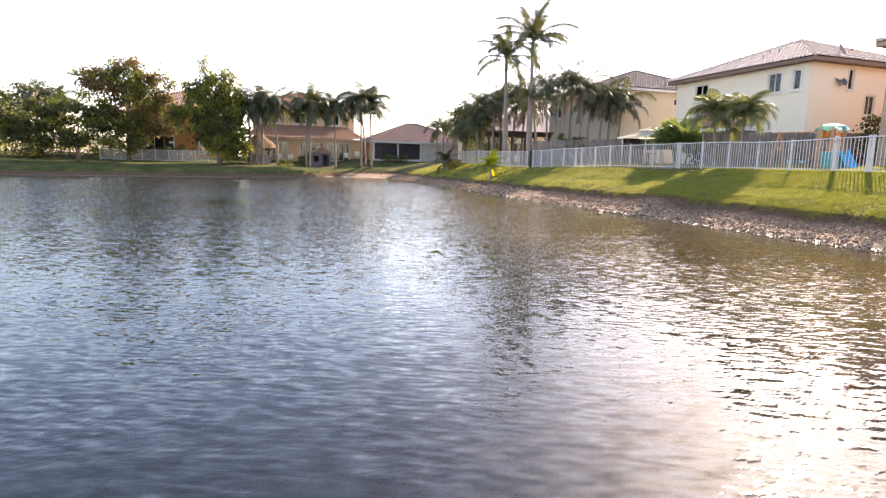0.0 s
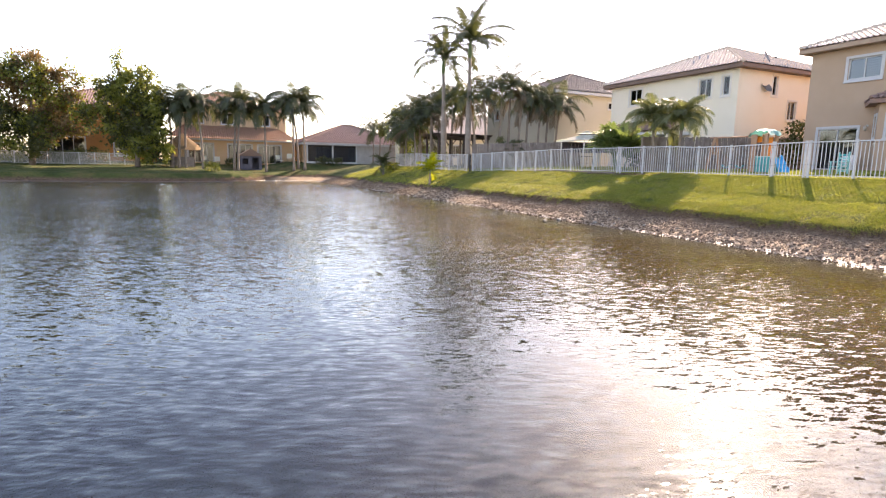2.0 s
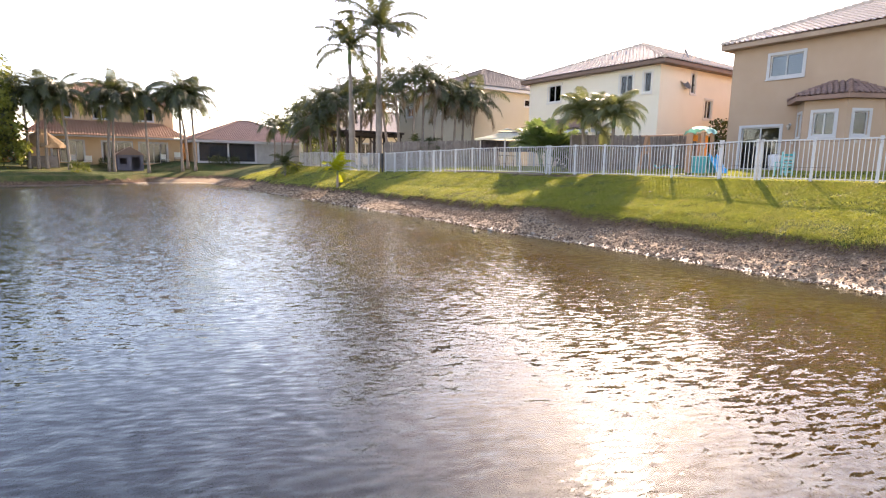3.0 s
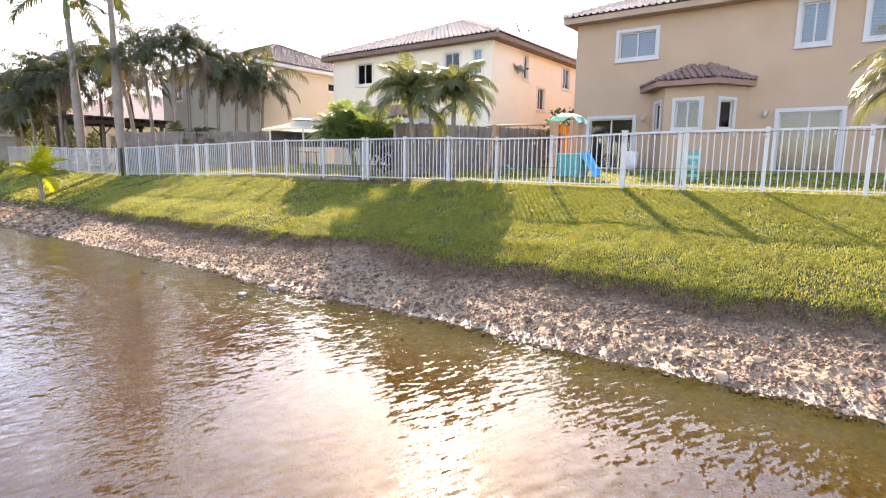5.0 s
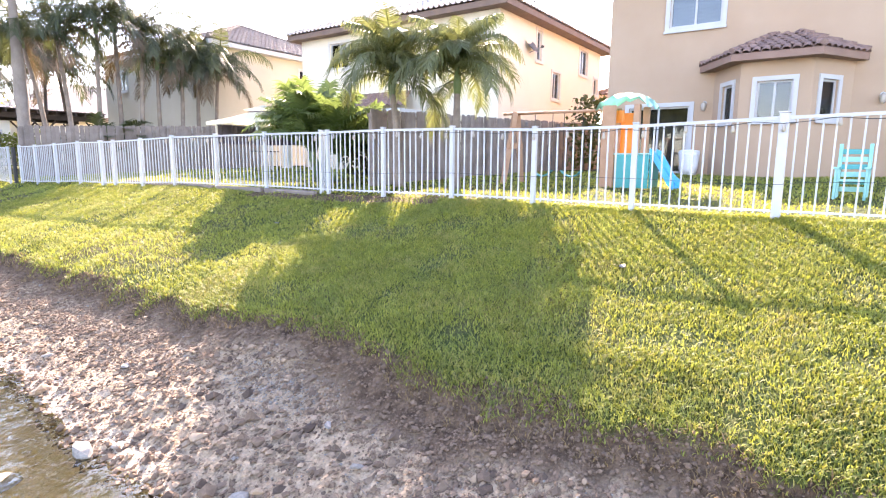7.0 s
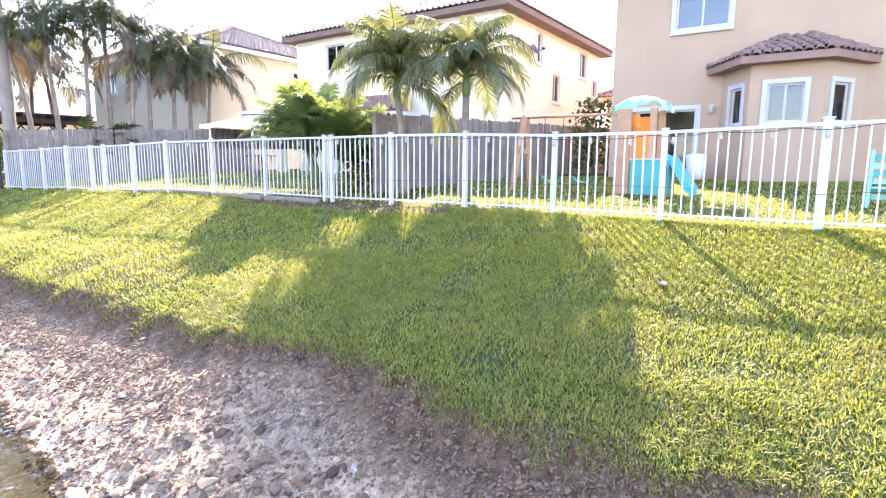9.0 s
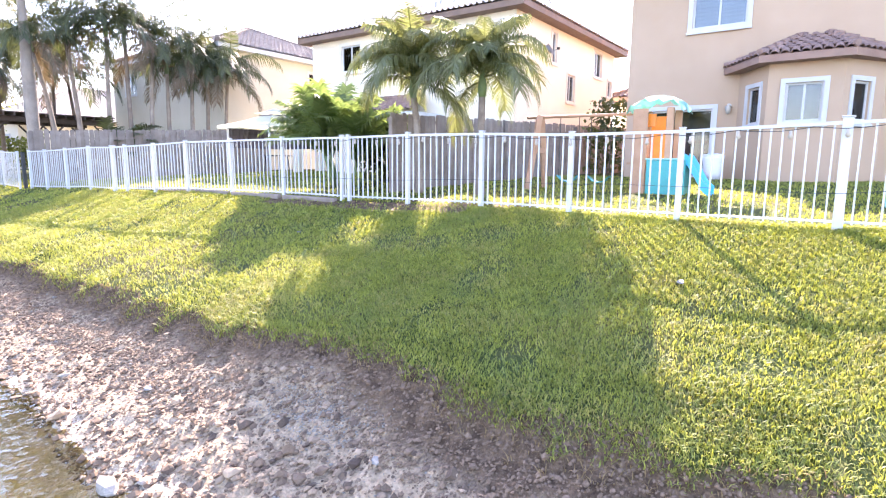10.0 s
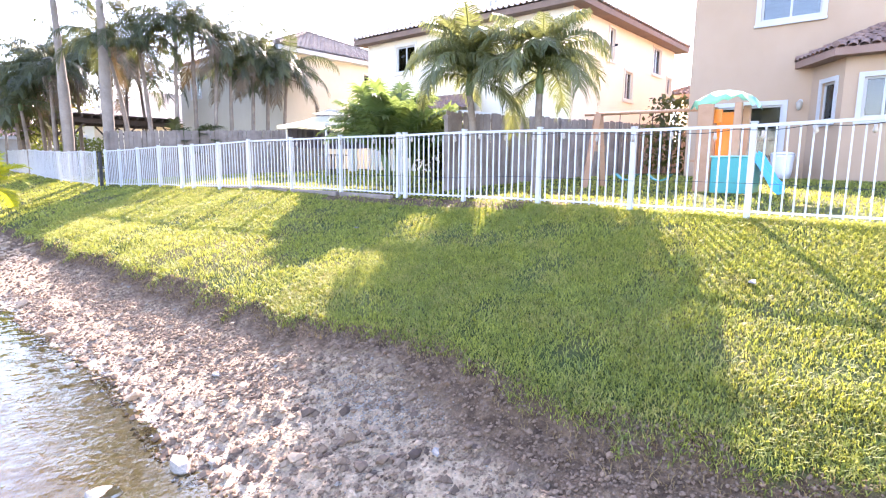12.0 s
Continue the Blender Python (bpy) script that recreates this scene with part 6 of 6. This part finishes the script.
def tiki_hut():
    x, y = 1.2, 67.0
    z = gz(x, y)
    th = thing("garden_hut", (x, y, z), "small thatched garden hut across the pond", "hut")
    for sx in (-1, 1):
        for sy in (-1, 1):
            part("pole", tubed([(sx * 1.1, sy * 1.1, 0), (sx * 1.1, sy * 1.1, 2.1)], 0.07, 6), M_BARK, th)
    bm = bmesh.new()
    rings = []
    for rr, zz in ((1.9, 1.75), (1.6, 2.15), (0.9, 2.75), (0.12, 3.35)):
        rings.append([bm.verts.new((rr * math.cos(a) * random.uniform(0.94, 1.05), rr * math.sin(a) * random.uniform(0.94, 1.05), zz + random.uniform(-0.06, 0.06))) for a in (2 * math.pi * k / 22 for k in range(22))])
    for a, b in zip(rings, rings[1:]):
        for k in range(22):
            bm.faces.new((a[k], a[(k + 1) % 22], b[(k + 1) % 22], b[k]))
    bm.faces.new(rings[-1])
    bmesh.ops.solidify(bm, geom=bm.faces[:], thickness=0.12)
    part("thatch", bm, M_THATCH, th)
    part("counter", boxed(-1.1, -1.15, 0.0, 1.1, -0.95, 1.0, 0.02), M_WOOD_GREY, th)


tiki_hut()


def playhouse():
    x, y = 8.0, 68.0
    z = gz(x, y)
    th = thing("playhouse", (x, y, z), "small grey-green playhouse with pitched roof", "playhouse")
    bm = bmesh.new()
    wall_x(bm, -0.9, -0.8, -1.1, 1.1, 0, 1.5, [(-0.9, -0.3, 0.6, 1.2), (0.1, 0.8, 0.1, 1.3)])
    part("wall", bm, M_CANVAS_DARK, th)
    part("wall", boxed(-1.1, -0.8, 0, -1.0, 0.9, 1.5), M_CANVAS_DARK, th)
    part("wall", boxed(1.0, -0.8, 0, 1.1, 0.9, 1.5), M_CANVAS_DARK, th)
    part("wall", boxed(-1.0, 0.8, 0, 1.0, 0.9, 1.5), M_CANVAS_DARK, th)
    bm = bmesh.new()
    vs = [bm.verts.new(p) for p in ((-1.3, -1.1, 1.5), (1.3, -1.1, 1.5), (1.3, 1.1, 1.5), (-1.3, 1.1, 1.5), (0, -1.1, 2.3), (0, 1.1, 2.3))]
    for f in ((0, 1, 4), (3, 5, 2), (0, 4, 5, 3), (1, 2, 5, 4), (0, 3, 2, 1)):
        bm.faces.new([vs[i] for i in f])
    part("roof", bm, M_FASCIA, th)


playhouse()


def terrace_chair(at, rz):
    x, y = at
    th = thing("terrace_chair", (x, y, gz(x, y)), "pale garden chair on a far terrace", "chair", "far terrace chairs")
    th.rotation_euler = (0, 0, radians(rz))
    part("seat", boxed(-0.3, -0.3, 0.38, 0.3, 0.3, 0.44, 0.01), M_CANVAS, th)
    part("backrest", boxed(-0.3, 0.26, 0.5, 0.3, 0.32, 1.0, 0.01), M_CANVAS, th)
    for sx in (-0.27, 0.27):
        for sy in (-0.27, 0.29):
            part("leg", tubed([(sx, sy, 0), (sx, sy, 0.5 if sy > 0 else 0.379)], 0.02, 6), M_METAL_DARK, th)


for x, y, r in ((3.4, 70.3, 10), (4.6, 70.2, -20), (11.4, 69.8, 30), (12.5, 69.5, -10)):
    terrace_chair((x, y), r)


def hedge(at, L, ry, h, seed, mat, label):
    rng = np.random.default_rng(seed)
    x, y = at
    n = int(900 * L * h / 3)
    p = rng.uniform(-0.5, 0.5, (n, 3)) * (L, ry, 0)
    p[:, 2] = rng.uniform(0.02, 1, n) ** 0.8 * h * (0.75 + 0.35 * vnoise(p[:, 0] * 1.3 + seed, p[:, 0] * 0, seed))
    d = rng.normal(size=(n, 3))
    d /= np.linalg.norm(d, axis=1, keepdims=True)
    s = np.cross(d, rng.normal(size=(n, 3)))
    s /= np.linalg.norm(s, axis=1, keepdims=True)
    ln = rng.uniform(0.1, 0.24, (n, 1))
    v = np.stack([p, p + d * ln * 0.5 + s * ln * 0.3, p + d * ln, p + d * ln * 0.5 - s * ln * 0.3], 1).reshape(-1, 3)
    th = thing("shrub", (x, y, gz(x, y)), label, "shrub", "garden shrubs")
    for k in range(max(2, int(L))):
        xx = -L / 2 + L * (k + 0.5) / max(2, int(L))
        part("stem", tubed([(xx, 0, -0.05), (xx * 1.05, 0.05, h * 0.8)], [0.03, 0.008], 5), M_BARK, th)
    mesh_from("foliage", v.tolist(), np.arange(n * 4).reshape(-1, 4).tolist(), mat, th)


for at, L, ry, h, sd, mt, lb in (((16.5, 66.8), 3.0, 0.9, 0.9, 3, M_LEAF, "low green shrub before the porch"),
                                 ((6.5, 69.5), 2.0, 0.9, 1.0, 4, M_LEAF, "low green shrub on the far lawn"),
                                 ((3.8, 62.4), 1.4, 0.8, 1.0, 5, M_LEAF_LIGHT, "light green shrub at the water's edge"),
                                 ((17.6, 48.6), 1.3, 0.9, 0.9, 6, M_LEAF_LIGHT, "yellowish shrub beside a young palm"),
                                 ((-23.0, 67.5), 9.0, 1.5, 1.6, 7, M_LEAF, "dark hedge on the far bank"),
                                 ((-9.0, 67.8), 7.0, 1.2, 1.5, 8, M_LEAF, "dark shrubs behind a white fence"),
                                 ((22.2, 23.9), 1.6, 0.7, 0.9, 9, M_LEAF, "flowering shrub by the fence"),
                                 ((-17.0, 69.0), 9.0, 1.4, 2.0, 12, M_LEAF, "dark hedge behind a rounded tree"),
                                 ((-14.0, 68.0), 3.0, 1.0, 1.2, 13, M_LEAF_LIGHT, "yellowish shrub under a rounded tree"),
                                 ((23.5, 55.5), 5.0, 1.5, 2.2, 10, M_LEAF_LIGHT, "sunlit shrubs beyond the palms"),
                                 ((30.3, 21.6), 0.9, 1.2, 2.6, 11, M_LEAF, "tall dark shrub between two houses")):
    hedge(at, L, ry, h, sd, mt, lb)


# ---- stones, clods and litter on the shore ----
def stone_mesh(name, seed, mat, flat=0.65):
    """A broken, pitted stone."""
    rng = random.Random(seed)
    bm = bmesh.new()
    bmesh.ops.create_icosphere(bm, subdivisions=2, radius=1.0)
    cuts = [(Vector((rng.gauss(0, 1), rng.gauss(0, 1), rng.gauss(0, 1))).normalized(), rng.uniform(0.5, 0.85)) for k in range(9)]
    for v in bm.verts:
        p = v.co.normalized()
        r = min([1.15] + [c / max(p.dot(n), 0.05) for n, c in cuts if p.dot(n) > 0.2])
        v.co = p * r * rng.uniform(0.9, 1.08)
        v.co.z *= flat
    me = bpy.data.meshes.new(name)
    bm.to_mesh(me)
    bm.free()
    me.materials.append(mat)
    return me


ROCKS = [stone_mesh("rock", s, M_STONE) for s in (1, 2, 3, 4)]
DARK_ROCKS = [stone_mesh("rock", s, M_CLOD) for s in (5, 6, 7)]


def mud_z(x, y):
    return float(ground_z(np.array([x]), np.array([y]))[0])


def rock(x, y, r, pale, label):
    o = new("rock", random.choice(ROCKS if pale else DARK_ROCKS))
    o.matrix_world = pose(x, y, max(mud_z(x, y), -0.12) + r * 0.22, random.uniform(-15, 15), random.uniform(-15, 15), random.uniform(0, 360)) @ Matrix.Diagonal((r, r * 0.8, r * 0.85, 1))
    tagged(o, label, "rock", "shore rocks")


BIG_PALE = ((13.88, 19.4, 0.13), (13.37, 19.5, 0.13), (14.2, 17.78, 0.095))
PALE, DULL, WET = "pale limestone rock on the muddy shore", "dull brown stone on the muddy shore", "pale stone standing in shallow water"
for x, y, r in ((14.05, 19.2, 0.05), (14.35, 17.0, 0.05), (14.6, 15.9, 0.06), (14.75, 17.2, 0.05), (14.65, 13.2, 0.06), (14.6, 14.6, 0.06), (14.5, 21.8, 0.07)):
    rock(x, y, r, True, PALE)
for x, y, r in BIG_PALE:
    rock(x, y, r, True, PALE)
for x, y, r in ((14.14, 20.95, 0.12), (14.4, 18.6, 0.08), (14.3, 17.7, 0.06), (14.7, 19.9, 0.07), (14.15, 16.2, 0.08), (14.1, 15.4, 0.07), (14.05, 14.2, 0.09), (14.15, 13.2, 0.08), (14.2, 12.3, 0.1), (14.6, 12.0, 0.08), (14.0, 22.5, 0.1), (14.2, 24.0, 0.12), (14.3, 26.0, 0.12), (14.1, 28.2, 0.14)):
    rock(x, y, r, False, DULL)
for x, y, r in ((13.3, 22.8, 0.08), (12.9, 21.2, 0.06), (13.05, 16.6, 0.035), (13.3, 15.9, 0.03)):
    rock(x, y, r, True, WET)

rng = np.random.default_rng(12)


def scatter(n, x0, x1, y0, y1, dlo, dhi):
    """Random places between two distances from the water's edge."""
    x, y = rng.uniform(x0, x1, n), rng.uniform(y0, y1, n)
    d = np.where(shore_distance(x, y) < 0.5, shore_distance(x, y), 1.38 + turf(x, y))
    ok = (d > dlo) & (d < dhi)
    return x[ok], y[ok], d[ok]


def lumps(name, x, y, size, mat, label, category, sink=0.25):
    """Many small uneven stones as one mass."""
    n = len(x)
    base = np.array([(1, 0, 0), (-1, 0, 0), (0, 1, 0), (0, -1, 0), (0, 0, 0.85), (0, 0, -0.85), (0.62, 0.62, 0.42), (-0.62, 0.62, 0.42), (-0.62, -0.62, 0.42), (0.62, -0.62, 0.42)], float)
    tri = np.array([(4, 6, 7), (4, 7, 8), (4, 8, 9), (4, 9, 6), (0, 6, 9), (2, 7, 6), (1, 8, 7), (3, 9, 8), (0, 2, 6), (2, 1, 7), (1, 3, 8), (3, 0, 9), (5, 2, 0), (5, 1, 2), (5, 3, 1), (5, 0, 3)])
    v = base[None] * rng.uniform(0.7, 1.3, (n, 10, 1)) * size[:, None, None]
    v[:, :, 2] *= rng.uniform(0.65, 1.25, (n, 1))
    a = rng.uniform(0, 6.283, n)
    c, s = np.cos(a)[:, None], np.sin(a)[:, None]
    vx, vy = v[:, :, 0] * c - v[:, :, 1] * s, (v[:, :, 0] * s + v[:, :, 1] * c) * 0.8
    z = ground_z(x, y)
    out = np.stack([vx + x[:, None], vy + y[:, None], v[:, :, 2] + (z + size * sink)[:, None]], -1).reshape(-1, 3)
    f = (tri[None] + (np.arange(n) * 10)[:, None, None]).reshape(-1, 3)
    ob = mesh_from(name, out.tolist(), f.tolist(), mat)
    return tagged(ob, label, category, kind="stuff")


def on_mud(x, y, d):
    ok = soil(x, y) < -0.2
    return x[ok], y[ok], d[ok]


def clumped(x, y, d):
    """Thins a scatter into uneven patches."""
    w = np.sin(5.1 * x + 1.7 * y) * np.sin(2.3 * y - 3.9 * x + 1.0) + 0.6 * np.sin(9.7 * x - 6.1 * y) * np.sin(7.9 * y + 4.3 * x)
    ok = rng.random(len(x)) < np.clip(0.4 + 0.75 * w, 0.06, 1.0)
    return x[ok], y[ok], d[ok]


x, y, d = clumped(*on_mud(*scatter(56000, 13.6, 15.95, 6, 27, -0.1, 1.42)))
lumps("mud_clods", x, y, 0.005 + 0.013 * rng.random(len(x)) ** 2 + 0.026 * rng.random(len(x)) ** 9, M_CLOD, "crumbled dry mud clods along the shore", "mud", 0.1)
x, y, d = on_mud(*scatter(4500, 13.5, 15.5, 9, 26, -0.15, 1.35))
lumps("gravel", x, y, 0.003 + 0.008 * rng.random(len(x)) ** 2 + 0.02 * rng.random(len(x)) ** 12, M_STONE, "pale gravel and shell bits along the shore", "gravel", 0.2)
x, y, d = on_mud(*scatter(3200, 13.6, 15.9, -6, 30, -0.12, 1.34))
lumps("mud_clods", x, y, (0.012 + 0.03 * rng.random(len(x)) ** 4) * np.where(y < 16.5, 1.55, 1.0), M_DAMP_CLOD, "dark stony clods of mud near the water", "mud", -0.1)
# clods in a darker soil colour, supplying shadowed specks among the pale mud
x, y, d = scatter(14000, 13.7, 15.95, 8, 30, 0.0, 1.4)
lumps("mud_clods", x, y, 0.008 + 0.028 * rng.random(len(x)) ** 4, M_SOIL_CLOD, "soil clods coloured dark as if shadowed, strewn over the mud", "mud", 0.15)
x, y, d = scatter(60000, 14.6, 16.4, 9, 27, 0.7, 1.5)
lumps("soil_crumbs", x, y, 0.004 + 0.017 * rng.random(len(x)) ** 2.5, M_SOIL_CLOD, "dark crumbly soil under the turf edge", "soil", 0.1)
x, y, d = scatter(900, 13.4, 15.2, 9, 26, -0.06, 0.3)
lumps("mud_clods", x, y, 0.018 + 0.05 * rng.random(len(x)) ** 3, M_SOIL_CLOD, "dark wet clods along the waterline", "mud", 0.05)
x, y, d = on_mud(*scatter(1300, 13.75, 15.6, 8, 19.5, 0.0, 1.25))
lumps("mud_clods", x, y, 0.02 + 0.045 * rng.random(len(x)) ** 2, M_DAMP_CLOD, "large broken clods of mud on the shore", "mud", -0.2)
x, y = rng.normal(15.1, 0.14, 1500), rng.normal(18.5, 0.3, 1500)
lumps("gravel", x, y, 0.003 + 0.009 * rng.random(1500) ** 2, M_STONE, "patch of pale grey gravel on the mud", "gravel", 0.2)
x, y, d = scatter(9000, 11.5, 16.0, 30, 60, -0.2, 1.35)
lumps("mud_clods", x, y, rng.uniform(0.02, 0.07, len(x)), M_CLOD, "crumbled dry mud clods along the far shore", "mud", 0.2)


def litter(x, y, L, w, rz, label):
    bm = bmesh.new()
    pts = [(-0.5, 0), (-0.2, 0.5), (0.3, 0.4), (0.5, 0.05), (0.2, -0.45), (-0.3, -0.35)]
    lo = [bm.verts.new((a * L, b * w, 0.0)) for a, b in pts]
    hi = [bm.verts.new((a * L * 0.9, b * w * 0.85, 0.012 + 0.01 * math.sin(i * 2))) for i, (a, b) in enumerate(pts)]
    bm.faces.new(hi)
    bm.faces.new(lo[::-1])
    for i in range(6):
        bm.faces.new((lo[i], lo[(i + 1) % 6], hi[(i + 1) % 6], hi[i]))
    o = part("litter", bm, M_SHELL)
    o.matrix_world = pose(x, y, mud_z(x, y) + (0.045 if x > 15.5 else 0.01), 0, 0, rz)
    tagged(o, label, "litter", "scraps on the bank")


litter(17.66, 16.34, 0.16, 0.07, 20, "white scrap lying on the lawn")
litter(14.93, 17.68, 0.13, 0.055, 50, "pale flat shell on the mud")
litter(17.8, 21.9, 0.07, 0.06, 10, "white scrap lying on the lawn")
litter(14.7, 20.4, 0.12, 0.08, 80, "pale flat shell on the mud")


def twigs(n=46):
    for i in range(n):
        x, y = random.uniform(14.3, 15.0), random.uniform(11, 24)
        a, L = random.uniform(0, 6.28), random.uniform(0.08, 0.28)
        z = mud_z(x, y)
        dx, dy = L * math.cos(a), L * math.sin(a)
        o = part("twig", tubed([(0, 0, 0.02), (dx * 0.5 + 0.01, dy * 0.5, 0.03), (dx, dy, mud_z(x + dx, y + dy) - z + 0.02)], [0.005, 0.004, 0.002], 5), M_BARK)
        o.location = (x, y, z)
        tagged(o, "thin dry twig on the mud", "twig", "twigs on the mud")


twigs()


# ---- the lawn's blades ----
def blades(name, x, y, height, width, mat, label, lean=0.8):
    """Single bent grass blades standing on the ground."""
    n = len(x)
    z = ground_z(x, y) - 0.004
    a = rng.uniform(0, 6.283, n)
    h = height * rng.uniform(0.55, 1.25, n)
    ln = lean * rng.uniform(0.2, 1.2, n) * h
    w = width * rng.uniform(0.7, 1.3, n)
    t = a + rng.uniform(-0.5, 0.5, n) + 1.57
    bx, by = np.cos(t) * w / 2, np.sin(t) * w / 2
    dx, dy = np.cos(a) * ln, np.sin(a) * ln
    p = np.stack([x, y, z], -1)
    b = np.stack([bx, by, bx * 0], -1)
    m = p + np.stack([dx * 0.35, dy * 0.35, h * 0.65], -1)
    tip = p + np.stack([dx, dy, h * 0.92], -1)
    v = np.stack([p - b, p + b, m + b * 0.8, m - b * 0.8, tip], 1).reshape(-1, 3)
    i5 = np.arange(n) * 5
    f = np.concatenate([np.stack([i5, i5 + 1, i5 + 2, i5 + 3], -1).reshape(-1), np.stack([i5 + 3, i5 + 2, i5 + 4], -1).reshape(-1)])
    me = bpy.data.meshes.new(name)
    me.vertices.add(n * 5)
    me.vertices.foreach_set("co", v.reshape(-1))
    me.loops.add(n * 7)
    me.loops.foreach_set("vertex_index", f)
    me.polygons.add(n * 2)
    me.polygons.foreach_set("loop_start", np.concatenate([np.arange(n) * 4, n * 4 + np.arange(n) * 3]))
    me.update(calc_edges=True)
    me.materials.append(mat)
    return tagged(new(name, me), label, "grass", kind="stuff")


def lawn_places(n, x0, x1, y0, y1, dlo):
    x, y, d = scatter(n, x0, x1, y0, y1, dlo, 99)
    worn = (np.abs(x - 19.3) < 0.3) & (y > 17.5) & (y < 24.5) & (fbm(x * 1.1, y * 1.1, 91, 3) > 0.4)
    keep = rng.random(len(x)) < np.where(worn, 0.12, 1.0) * np.clip(0.35 + (fbm(x * 1.8, y * 1.8, 77, 3) - 0.3) * 2.4, 0.25, 1) * np.clip((d - dlo + 0.06) / 0.14, 0, 1)
    return x[keep], y[keep]


LAWN = "mown coarse green grass on the bank"
x, y = lawn_places(430000, 14.9, 19.6, 9.5, 21, 1.38)
blades("grass", x, y, 0.043, 0.0085, M_GRASS, LAWN, 1.35)
x, y = lawn_places(150000, 14.9, 19.6, 21, 32, 1.38)
blades("grass", x, y, 0.045, 0.012, M_GRASS, LAWN, 1.3)
x, y = lawn_places(120000, 14.9, 19.6, -8, 9.5, 1.38)
blades("grass", x, y, 0.04, 0.016, M_GRASS, LAWN, 1.4)
x, y = lawn_places(60000, 14.9, 19.6, 32, 56, 1.38)
blades("grass", x, y, 0.05, 0.03, M_GRASS, "rough green grass on the far bank")
x, y = lawn_places(90000, 19.6, 29.5, 8, 36, 1.0)
blades("grass", x, y, 0.045, 0.018, M_GRASS, "green garden lawn behind the fence")
x, y, d = scatter(30000, 14.8, 16.1, 8, 30, 1.28, 1.52)
blades("dry_grass", x, y, 0.05, 0.008, M_GRASS_DRY, "dry brown roots along the turf edge", 1.4)
